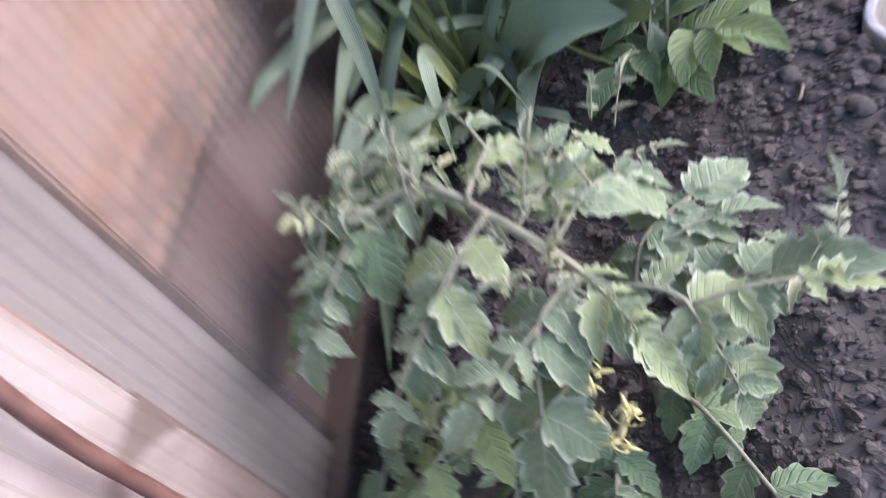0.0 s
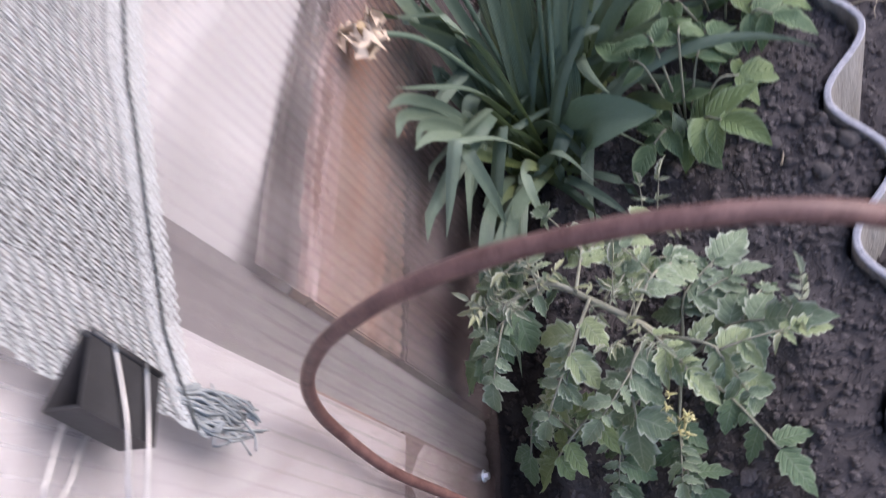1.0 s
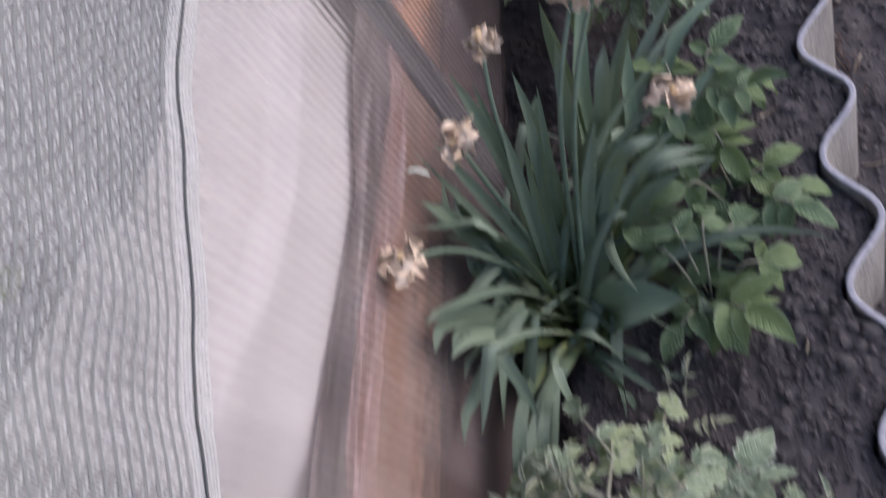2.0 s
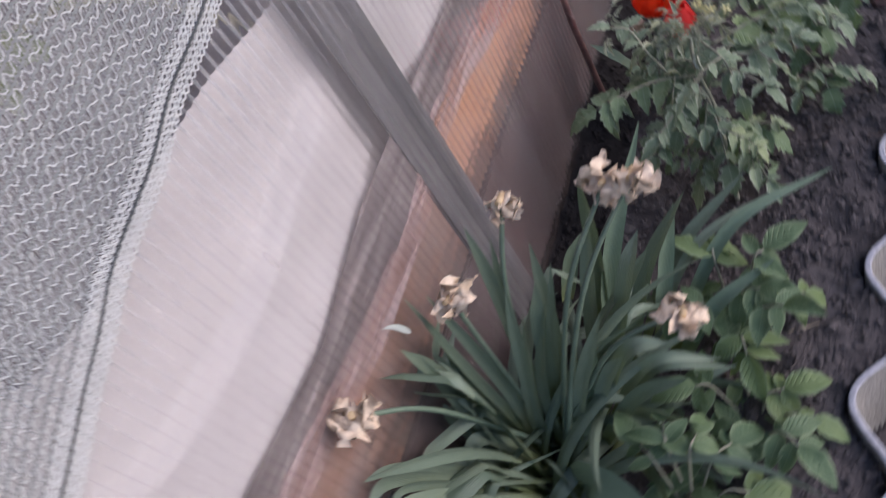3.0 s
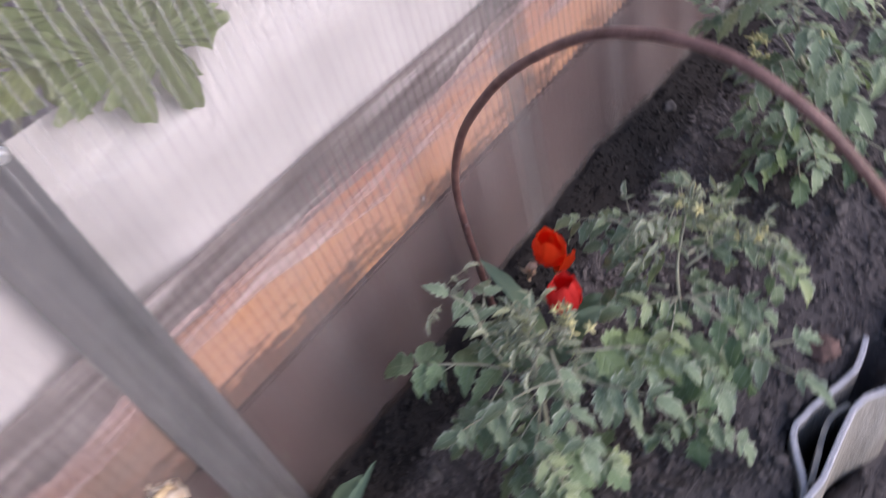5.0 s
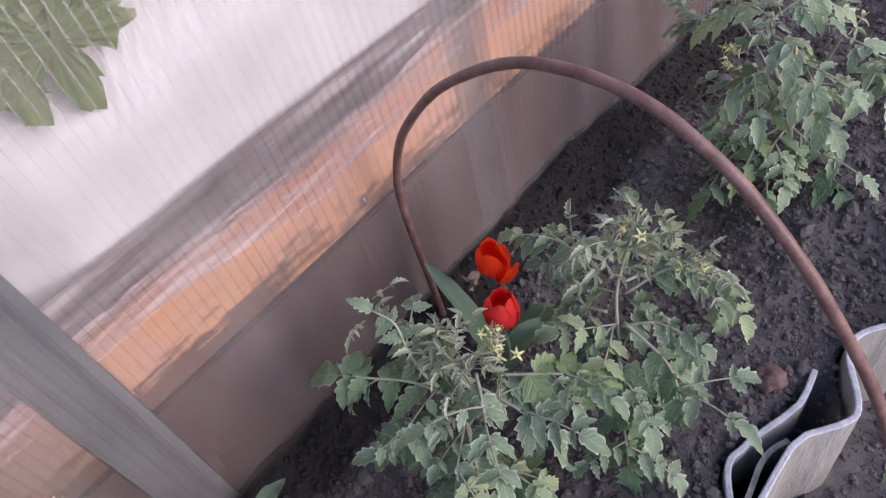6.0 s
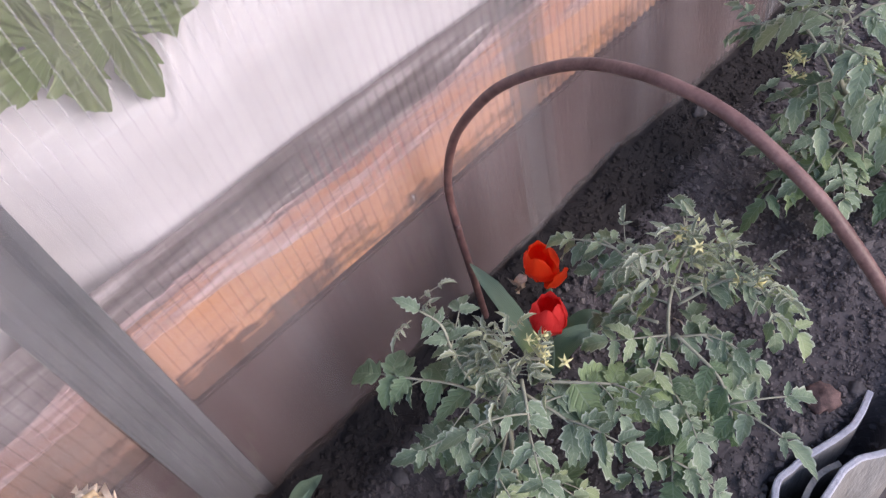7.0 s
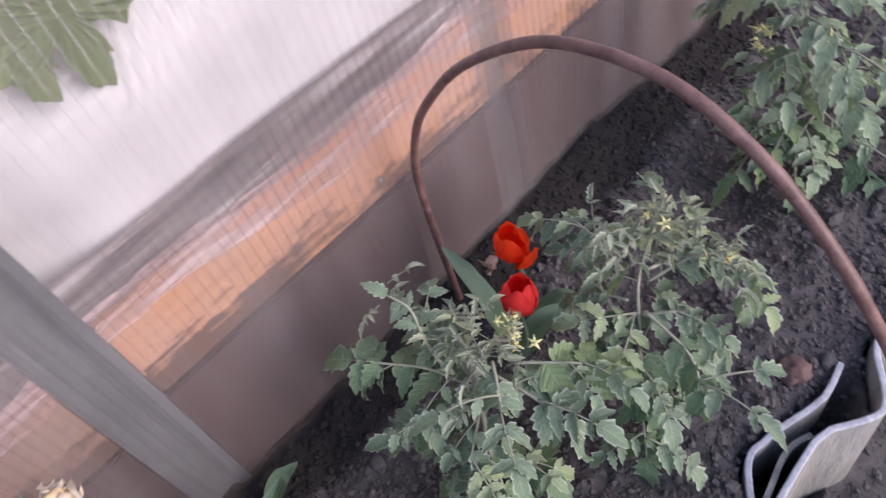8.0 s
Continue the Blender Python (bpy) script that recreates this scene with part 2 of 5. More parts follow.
def film_material():
    """Thin grey polythene: long shiny wrinkles, their glints and dark creases painted into the colour."""
    m = Mat("grey_film", rough=0.16, spec=0.9)
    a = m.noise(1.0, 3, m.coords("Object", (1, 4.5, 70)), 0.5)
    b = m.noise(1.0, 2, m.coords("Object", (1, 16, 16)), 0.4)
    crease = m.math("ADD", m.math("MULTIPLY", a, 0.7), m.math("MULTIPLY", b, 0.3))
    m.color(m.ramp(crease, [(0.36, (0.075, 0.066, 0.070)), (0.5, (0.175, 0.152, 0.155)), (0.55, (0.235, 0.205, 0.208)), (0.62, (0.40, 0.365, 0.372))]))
    m.bump(crease, 1.0, 0.008)
    m.thin(0.25, (0.4, 0.33, 0.32))
    return m.m


def clear_film_material():
    """One loose layer of the same polythene, thin enough to show the wood through it."""
    m = Mat("clear_film", rough=0.14, spec=0.9)
    crease = m.noise(1.0, 3, m.coords("Object", (1, 7, 60)), 0.55)
    m.color(m.ramp(crease, [(0.42, (0.42, 0.25, 0.235)), (0.64, (0.58, 0.46, 0.46))]))
    m.bump(crease, 1.0, 0.006)
    clear = m.t.nodes.new("ShaderNodeBsdfTransparent")
    mx = m.t.nodes.new("ShaderNodeMixShader")
    m.link(m.ramp(crease, [(0.40, (0.22, 0.22, 0.22)), (0.66, (0.8, 0.8, 0.8))]), mx.inputs[0])
    m.link(clear.outputs[0], mx.inputs[1])
    m.link(m.b.outputs[0], mx.inputs[2])
    m.link(mx.outputs[0], m.out.inputs[0])
    return m.m


def strip_material():
    """Grey-tinted plastic that lets most of what lies behind it through."""
    m = Mat("hazy_strip", rough=0.4)
    m.color(m.ramp(m.noise(20.0, 4, m.coords("Object", (1, 1, 0.2))), [(0.3, (0.075, 0.068, 0.070)), (0.7, (0.115, 0.106, 0.109))]))
    clear = m.t.nodes.new("ShaderNodeBsdfTransparent")
    mx = m.t.nodes.new("ShaderNodeMixShader")
    mx.inputs[0].default_value = 0.19
    m.link(clear.outputs[0], mx.inputs[1])
    m.link(m.b.outputs[0], mx.inputs[2])
    m.link(mx.outputs[0], m.out.inputs[0])
    return m.m


HAZY_STRIP = strip_material()
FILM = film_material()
CLEAR_FILM = clear_film_material()
PLANK = wood_material("orange_plank", (0.36, 0.157, 0.068), (0.52, 0.268, 0.128), (0.080, 0.045, 0.038), (0.42, 0.238, 0.175))
# greyed copy of PLANK, its colour darkened to hold the shade behind the daffodils
SHADED_PLANK = wood_material("greyed_shaded_plank", (0.175, 0.09, 0.06), (0.30, 0.155, 0.10), (0.085, 0.053, 0.044), (0.24, 0.17, 0.145))
BASEBOARD = wood_material("weathered_board", (0.090, 0.050, 0.048), (0.155, 0.091, 0.089), (0.057, 0.033, 0.032), (0.122, 0.083, 0.081))
PALEBOARD = wood_material("pale_weathered_board", (0.17, 0.115, 0.105), (0.27, 0.195, 0.18), (0.11, 0.075, 0.068), (0.25, 0.19, 0.18))
NETTING = plain_material("shade_net", (0.42, 0.425, 0.425), (0.62, 0.625, 0.625), 160, 0.6)
CLIPBLACK = plain_material("black_clip", (0.03, 0.028, 0.03), (0.05, 0.047, 0.05), 50, 0.45)
WIRE = plain_material("bright_wire", (0.5, 0.48, 0.47), (0.65, 0.63, 0.62), 100, 0.3, 0.9)


def petal_material(name, a, b):
    m = Mat(name, rough=0.38, spec=0.4)
    uv = m.coords("UV", (30, 2, 1))
    tone = m.ramp(m.noise(2.0, 3, uv), [(0.3, a), (0.7, b)])
    m.color(tone)
    m.thin(0.5, tone)
    return m.m


PETAL_RED = petal_material("red_petal", (1.0, 0.055, 0.012), (1.0, 0.12, 0.022))
PETAL_ROSE = petal_material("rose_red_petal", (0.80, 0.035, 0.032), (0.88, 0.085, 0.075))
PAPER = plain_material("withered_petal", (0.52, 0.37, 0.25), (0.88, 0.72, 0.57), 90, 0.8, 0, 0.5)
BUD = plain_material("pale_bud", (0.30, 0.32, 0.29), (0.42, 0.44, 0.40), 90, 0.7)
PAPER_CORE = plain_material("withered_trumpet", (0.40, 0.24, 0.11), (0.72, 0.54, 0.33), 120, 0.8, 0, 0.5)
FLUTE = 0.0105
SHEET = sheet_material()
WEB = web_material()


# ---- mesh helpers ----
def part(name, bm, material, parent=None, label=""):
    me = bpy.data.meshes.new(name)
    bm.to_mesh(me)
    bm.free()
    for mm in material if isinstance(material, (list, tuple)) else (material,):
        me.materials.append(mm)
    ob = new(name, me)
    if parent is not None:
        ob.parent = parent
    if label:
        ob["label"] = label
    return ob


def mesh_part(name, me, m, parent):
    ob = new(name, me)
    ob.matrix_local = m
    ob.parent = parent
    return ob


def thing(name, place, label, category, group="", kind=""):
    ob = new(name)
    ob.empty_display_size = 0.05
    ob.location = place
    return tagged(ob, label, category, group, kind)


def smooth(ob):
    for p in ob.data.polygons:
        p.use_smooth = True
    return ob


def box(bm, lo, hi, bevel=0.0):
    r = bmesh.ops.create_cube(bm, size=1.0)
    size = Vector(hi) - Vector(lo)
    for v in r["verts"]:
        v.co = Vector(lo) + Vector(((v.co.x + 0.5) * size.x, (v.co.y + 0.5) * size.y, (v.co.z + 0.5) * size.z))
    if bevel:
        edges = list({e for v in r["verts"] for e in v.link_edges})
        bmesh.ops.bevel(bm, geom=edges, offset=bevel, segments=2, affect="EDGES")


def glide(points, steps=10):
    """A smooth line through the points."""
    p = [Vector(q) for q in points]
    p = [2 * p[0] - p[1], *p, 2 * p[-1] - p[-2]]
    out = []
    for i in range(1, len(p) - 2):
        a, b, c, d = p[i - 1 : i + 3]
        for k in range(steps):
            u = k / steps
            out.append(0.5 * (2 * b + (c - a) * u + (2 * a - 5 * b + 4 * c - d) * u**2 + (3 * b - a - 3 * c + d) * u**3))
    out.append(p[-2])
    return out


def tube(bm, line, r0, r1, sides=6, slot=0, wobble=0.0):
    rings = []
    n = len(line)
    side = Vector((0, 0, 1))
    for i, q in enumerate(line):
        ahead = (line[min(i + 1, n - 1)] - line[max(i - 1, 0)]).normalized()
        a = ahead.cross(side)
        if a.length < 1e-3:
            a = ahead.cross(Vector((1, 0, 0)))
        a.normalize()
        b = a.cross(ahead)
        r = r0 + (r1 - r0) * i / (n - 1)
        if wobble:
            r *= 1 + wobble * noise.noise(q * 90)
        rings.append([bm.verts.new(q + r * (math.cos(t) * a + math.sin(t) * b)) for t in (2 * math.pi * k / sides for k in range(sides))])
    for r, s in zip(rings, rings[1:]):
        for k in range(sides):
            f = bm.faces.new((r[k], r[(k + 1) % sides], s[(k + 1) % sides], s[k]))
            f.material_index, f.smooth = slot, True
    for ring in (rings[0][::-1], rings[-1]):
        bm.faces.new(ring).material_index = slot


def blade(bm, line, width, profile, normal=Vector((0, 0, 1)), fold=0.25, lobes=0, lobe=0.0, curl=0.0, columns=(-1, -0.5, 0, 0.5, 1), slot=0, twist=0.0, ruffle=0.0, seed=0.0, teeth=0):
    """A leaf along a line: profile(s) gives its half width from 0 to 1; fold lifts its edges, curl turns them under, lobes cut its margin."""
    uv = bm.loops.layers.uv.verify()
    n = len(line) - 1
    grid, marks = [], []
    for i, q in enumerate(line):
        s = i / n
        ahead = (line[min(i + 1, n)] - line[max(i - 1, 0)]).normalized()
        across = ahead.cross(normal)
        if across.length < 1e-3:
            across = ahead.cross(Vector((1, 0, 0)))
        across.normalize()
        if twist:
            across = Matrix.Rotation(twist * s, 3, ahead) @ across
        up = across.cross(ahead)
        half = max(profile(s), 0.012) * width * 0.5
        row = []
        for c in columns:
            e = abs(c)
            h = half
            if lobes and not teeth and e > 0.9:
                h *= 1 - lobe * (0.5 + 0.5 * math.cos(2 * math.pi * (s * lobes + 0.35 * (c > 0))))
            if teeth and e > 0.9 and 0.12 < s < 0.98:
                # points that lean towards the tip
                h *= 1 - lobe * (1 - (s * teeth + 0.4 * (c > 0)) % 1.0)
            lift = fold * e * h - curl * e * e * h
            if ruffle:
                lift += ruffle * h * e * noise.noise(Vector((s * 7 + seed, c * 3, seed)))
            row.append(bm.verts.new(q + across * (c * h * (1 - 0.15 * abs(curl) * e)) + up * lift))
        grid.append(row)
        marks.append(s)
    for i in range(n):
        for k in range(len(columns) - 1):
            f = bm.faces.new((grid[i][k], grid[i][k + 1], grid[i + 1][k + 1], grid[i + 1][k]))
            f.material_index, f.smooth = slot, True
            for lp, (ii, kk) in zip(f.loops, ((i, k), (i, k + 1), (i + 1, k + 1), (i + 1, k))):
                lp[uv].uv = (0.5 + 0.5 * columns[kk], marks[ii])


def ovate(s):
    return max(0.0, math.sin(math.pi * s**0.72)) ** 0.95


def pointed(s):
    return max(0.0, math.sin(math.pi * s**0.62)) ** 1.05


def strap(s):
    return min(1.0, 0.55 + 1.6 * s) * (1 - max(0.0, (s - 0.55) / 0.45) ** 2.2)


def droop_line(length, start, ahead, fall, steps=8, sway=0.0):
    """A line that sets out along ahead and bends downward by fall radians over its length."""
    q, d, out = Vector(start), Vector(ahead).normalized(), [Vector(start)]
    for i in range(steps):
        axis = d.cross(Vector((0, 0, 1)))
        if axis.length > 1e-4:
            d = Matrix.Rotation(-fall / steps, 3, axis.normalized()) @ d
        if sway:
            d = Matrix.Rotation(sway / steps, 3, Vector((0, 0, 1))) @ d
        q = q + d * (length / steps)
        out.append(q.copy())
    return out


# ---- setting: the ground, one sheet to the horizon ----
PITCH = 0.153
SHEET_A = dict(x0=0.336, y0=-1.80, x1=0.406, y1=0.153, phase=0.025, amp=0.021)
SHEET_B = dict(x0=0.4285, y0=-0.092, x1=0.4340, y1=1.60, phase=0.198, amp=0.0205)


def wave_line(sheet, y):
    """Where the middle of a corrugated sheet lies at y; near the broken ends it leaves its wave."""
    t = (y - sheet["y0"]) / (sheet["y1"] - sheet["y0"])
    x = sheet["x0"] + (sheet["x1"] - sheet["x0"]) * t - sheet["amp"] * math.cos(2 * math.pi * (y - sheet["phase"]) / PITCH)
    if sheet is SHEET_A and y > 0.02:
        bent = float(np.interp(y, [0.02, 0.041, 0.06, 0.083, 0.11, 0.13, 0.153], [0.385, 0.384, 0.389, 0.396, 0.402, 0.400, 0.395]))
        u = min(1.0, (y - 0.02) / 0.02)
        x += (bent - x) * u
    if sheet is SHEET_B and y < 0.13:
        bent = float(np.interp(y, [-0.092, -0.055, -0.022, 0.028, 0.06, 0.08, 0.104, 0.13], [0.4145, 0.4215, 0.4255, 0.421, 0.419, 0.424, 0.440, 0.448]))
        x += (bent - x) * min(1.0, (0.13 - y) / 0.03)
    return x


def edging_line(y):
    """The sheet that holds the bed's soil at y."""
    return wave_line(SHEET_A if y < 0.10 else SHEET_B, y) if -1.8 < y < 1.6 else 0.39


def soil_height(x, y):
    p = Vector((x, y, 0))
    fine = 1.0 if abs(y) < 6 and abs(x) < 6 else 0.0
    # the clods are modelled near the bed; far off the ground lies level
    near = min(1.0, max(0.0, 1 - (x - 0.85) / 0.5)) * min(1.0, max(0.0, 1 - (abs(y) - 1.5) / 0.5))
    h = near * (0.010 * noise.noise(p * 6) + fine * (0.006 * noise.noise(p * 22) + 0.0045 * noise.noise(p * 60)))
    step = min(max((x - edging_line(y) + 0.009) / 0.012, 0.0), 1.0)
    h -= 0.125 * step * step * (3 - 2 * step)
    bank = min(max((x - 0.12) / 0.20, 0.0), 1.0)
    h += 0.036 * bank * bank * (3 - 2 * bank) * (1 - step)
    hollow = math.exp(-(((x - 0.415) / 0.016) ** 2) - ((y - 0.10) / 0.045) ** 2)
    h -= 0.08 * hollow
    # earth banked against the foot of the sheet, hollowed out beside the daffodils
    foot = min(max(x / 0.07, 0.0), 1.0)
    h += float(np.interp(y, [-0.5, -0.38, -0.29, -0.20, 0.10, 0.19, 0.31, 0.43, 0.6], [-0.014, 0.0, 0.018, 0.014, 0.034, 0.042, 0.040, 0.028, 0.026])) * (1 - foot * foot * (3 - 2 * foot)) * min(1.0, max(0.0, 1 + (x + 0.02) / 0.04))
    if x < -0.02:
        h -= 0.06 * min(1.0, (-0.02 - x) / 0.05)
    away = min(1.0, max(0.0, (abs(y) - 3.2) / 1.0))
    return h + (-0.125 - h) * away


def spread(lo, hi, step, far, growth=1.35):
    vals = list(np.arange(lo, hi + step / 2, step))
    d, v = step, vals[-1]
    while v < far:
        d *= growth
        v += d
        vals.append(v)
    d, v = step, vals[0]
    while v > -far:
        d *= growth
        v -= d
        vals.insert(0, v)
    return [float(q) for q in vals]


def build_ground():
    xs, ys = spread(-0.06, 0.85, 0.005, 3000), spread(-1.35, 1.6, 0.006, 3000)
    verts = [(x, y, soil_height(x, y)) for y in ys for x in xs]
    nx = len(xs)
    faces = [(j * nx + i, j * nx + i + 1, (j + 1) * nx + i + 1, (j + 1) * nx + i) for j in range(len(ys) - 1) for i in range(nx - 1)]
    me = bpy.data.meshes.new("ground")
    me.from_pydata(verts, [], faces)
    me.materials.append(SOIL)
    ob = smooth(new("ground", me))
    tagged(ob, "dark crumbly garden soil of a bed and trodden path", "ground", kind="structure")


build_ground()


# ---- greenhouse ----
greenhouse = thing("greenhouse", (0, 0, 0), "garden greenhouse of fluted polycarbonate on grey steel posts", "greenhouse")
POSTS = (-1.39, -0.874, -0.352, 0.62, 1.12)


def build_greenhouse():
    depth, eave, ridge = 2.6, 1.35, 2.15
    for y0, y1 in ((-2.6, -1.25), (-1.245, 0.855), (0.86, 2.96)):
        bm = bmesh.new()
        box(bm, (-0.006, y0, -0.06), (0.0, y1, eave))
        ob = part("wall_sheet", bm, SHEET, greenhouse)
        ob.visible_shadow = False
    bm = bmesh.new()
    box(bm, (-depth - 0.006, -2.6, -0.06), (-depth, 2.96, eave))
    part("wall_sheet", bm, SHEET, greenhouse).visible_shadow = False
    arc = [(-depth / 2 + depth / 2 * math.cos(a), eave + (ridge - eave) * math.sin(a)) for a in (math.pi * k / 14 for k in range(15))]
    bm = bmesh.new()
    lower = [[bm.verts.new((x, y, z + 0.008)) for x, z in arc] for y in (-2.6, 2.96)]
    upper = [[bm.verts.new((x, y, z + 0.014)) for x, z in arc] for y in (-2.6, 2.96)]
    for k in range(14):
        bm.faces.new((lower[0][k], lower[0][k + 1], lower[1][k + 1], lower[1][k]))
        bm.faces.new((upper[0][k], upper[1][k], upper[1][k + 1], upper[0][k + 1]))
    part("roof_sheet", bm, SHEET, greenhouse).visible_shadow = False
    for y in (-2.6, 2.954):
        bm = bmesh.new()
        outline = [(-0.007, -0.06), *((min(max(x, -depth + 0.001), -0.007), z) for x, z in arc), (-depth + 0.001, -0.06)]
        near, far = [[bm.verts.new((x, yy, z)) for x, z in outline] for yy in (y, y + 0.006)]
        bm.faces.new(near)
        bm.faces.new(far[::-1])
        for k in range(len(outline)):
            j = (k + 1) % len(outline)
            bm.faces.new((near[k], near[j], far[j], far[k]))
        bmesh.ops.recalc_face_normals(bm, faces=bm.faces)
        part("end_sheet", bm, SHEET, greenhouse).visible_shadow = False
    for y in POSTS:
        bm = bmesh.new()
        # a rolled hat profile: two flanges, two flanks and a sunk back
        outer = [(-0.009, -0.023), (-0.009, -0.0155), (-0.0102, -0.013), (-0.0155, -0.0085), (-0.0165, -0.006), (-0.0165, 0.006), (-0.0155, 0.0085), (-0.0102, 0.013), (-0.009, 0.0155), (-0.009, 0.023)]
        if y == -0.874:
            outer = [(-0.019 + 0.4 * (x + 0.009), w) for x, w in outer]
        outer = [(x, 1.2 * w) for x, w in outer]
        shape = outer + [(x - 0.0015, w) for x, w in outer[::-1]]
        lower, upper = [[bm.verts.new((x, y + w, z)) for x, w in shape] for z in (-0.09, eave)]
        for k in range(len(shape)):
            j = (k + 1) % len(shape)
            bm.faces.new((lower[k], lower[j], upper[j], upper[k]))
        bmesh.ops.recalc_face_normals(bm, faces=bm.faces)
        part("post", bm, PALE_STEEL if y == -0.874 else STEEL, greenhouse, "grey galvanised steel post of hat profile")
    # boards cut to fit between the posts
    ends = (-2.6, *POSTS, 2.96)
    for n, (a, b) in enumerate(zip(ends, ends[1:])):
        a, b = a + (0.028 if n else 0), b - (0.028 if n < len(ends) - 2 else 0)
        bm = bmesh.new()
        seam = 0.214 if a > -0.36 else 0.196
        box(bm, (-0.034, a, -0.09), (-0.012, b, seam - 0.004), 0.002)
        part("base_board", bm, BASEBOARD if b > -0.87 else PALEBOARD, greenhouse, "weathered grey-brown base board behind the sheet")
        bm = bmesh.new()
        box(bm, (-0.036, a, seam), (-0.014, b, 0.332), 0.002)
        part("plank", bm, PLANK if a > -0.4 else SHADED_PLANK, greenhouse, "orange pine plank, dirty along its lower edge")
    # upright webs inside the twin-wall sheet
    verts, faces = [], []
    for k in range(int(2.4 / FLUTE)):
        y = -1.30 + k * FLUTE
        n = len(verts)
        for x in (-0.0054, -0.0006):
            for dy in (-0.0005, 0.0005):
                verts += [(x, y + dy, -0.055), (x, y + dy, 1.0)]
        faces += [(n, n + 1, n + 5, n + 4), (n + 2, n + 6, n + 7, n + 3), (n, n + 2, n + 3, n + 1), (n + 4, n + 5, n + 7, n + 6)]
    me = bpy.data.meshes.new("sheet_webs")
    me.from_pydata(verts, [], faces)
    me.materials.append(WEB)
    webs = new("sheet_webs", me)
    webs.parent = greenhouse
    webs.visible_shadow = False
    tagged(webs, "upright webs inside the polycarbonate sheet, toned dark below and pale above", kind="stuff")
    # a hazy joint strip behind the sheet
    bm = bmesh.new()
    for y0, y1, x in ((0.096, 0.152, -0.0075), (0.112, 0.136, -0.0095)):
        box(bm, (x - 0.0008, y0, -0.08), (x, y1, 1.3), 0.0002)
    part("joint_strip", bm, HAZY_STRIP, greenhouse, "hazy grey plastic joint strip behind the sheet").visible_shadow = False
    # screws with washers
    for y, z in ((-0.332, 0.568), (-0.912, 0.036), (-0.880, 0.75), (-0.341, 0.003)):
        bm = bmesh.new()
        for lo, hi, r0, r1, sides in ((0.0, 0.0016, 0.0062, 0.0056, 18), (0.0016, 0.0055, 0.0038, 0.0034, 6)):
            lower = [bm.verts.new((lo, y + r0 * math.cos(2 * math.pi * k / sides), z + r0 * math.sin(2 * math.pi * k / sides))) for k in range(sides)]
            upper = [bm.verts.new((hi, y + r1 * math.cos(2 * math.pi * k / sides), z + r1 * math.sin(2 * math.pi * k / sides))) for k in range(sides)]
            for k in range(sides):
                bm.faces.new((lower[k], lower[(k + 1) % sides], upper[(k + 1) % sides], upper[k]))
            bm.faces.new(upper)
            bm.faces.new(lower[::-1])
        part("screw", bm, SCREW, greenhouse, "bright zinc hex screw with washer")


build_greenhouse()


def build_floor():
    bm = bmesh.new()
    box(bm, (-2.55, -2.55, -0.075), (-0.14, 2.90, -0.045), 0.004)
    tagged(part("floor", bm, DRY_EARTH), "dry pale trodden earth inside the greenhouse", "floor", kind="structure")


build_floor()


def wavy_cloth(y0, y1, low, high, shape, nx, nz):
    """A hanging cloth: shape(y, h) gives its depth, low(y) and high(y) its edges."""
    bm = bmesh.new()
    rows = []
    for j in range(nz + 1):
        h = j / nz
        rows.append([bm.verts.new((shape(y, h), y, low(y) + (high(y) - low(y)) * h)) for y in (y0 + (y1 - y0) * i / nx for i in range(nx + 1))])
    for a, b in zip(rows, rows[1:]):
        for i in range(nx):
            bm.faces.new((a[i], a[i + 1], b[i + 1], b[i])).smooth = True
    return bm


BAYS = ((-0.848, -0.380), (-0.324, 0.592), (0.648, 2.8))


def build_lining():
    def shape(y, h):
        # one long fold, the cloth below it bellied out towards the sheet
        p = Vector((y * 1.1, h * 2.2, 0.3))
        z = 0.330 + (top(y) - 0.330) * h
        u = min(1.0, max(0.0, (z - float(np.interp(y, [-0.77, -0.70, -0.60, -0.46, -0.30, 0.3], [0.495, 0.462, 0.447, 0.472, 0.492, 0.490]))) / 0.014))
        clear = min(1.0, max(0.0, (min(abs(y - q) for q in POSTS) - 0.03) / 0.05))
        return -0.0365 + 0.018 * clear * (1 - u * u * (3 - 2 * u)) - 0.006 * max(0.0, 0.37 - z) / 0.04 + 0.003 * noise.noise(p) + 0.0012 * math.sin(z * 70 + 2.6 * noise.noise(Vector((y * 1.7, 0, 5))))

    def top(y):
        if y < -0.2:
            return float(np.interp(y, [-0.9, -0.74, -0.70, -0.64, -0.55, -0.47, -0.407, -0.36, -0.2], [0.63, 0.600, 0.578, 0.566, 0.577, 0.574, 0.562, 0.556, 0.545]))
        return min(1.15, 0.545 + (y + 0.2) * 3.2)

    root = thing("cloth_lining", (0, 0, 0), "white cloth lining hung inside the greenhouse above the plank", "cloth")
    for a, b in ((-0.90, -0.352), (-0.352, 0.62), (0.62, 2.8)):
        part("length", wavy_cloth(a, b, lambda y: 0.330, top, shape, int((b - a) * 80), 48), LINING, root)
    def pressed(y, h):
        return -0.0125 + 0.0012 * noise.noise(Vector((y * 5, h * 6, 2)))

    part("length", wavy_cloth(-2.4, -0.905, lambda y: 0.03 + 0.012 * noise.noise(Vector((y * 9, 0, 3))), lambda y: min(1.15, 0.60 + (-0.905 - y) * 6), pressed, 120, 60), SHADED_LINING, root, "white cloth pressed against the sheet, shaded brown towards its hem")


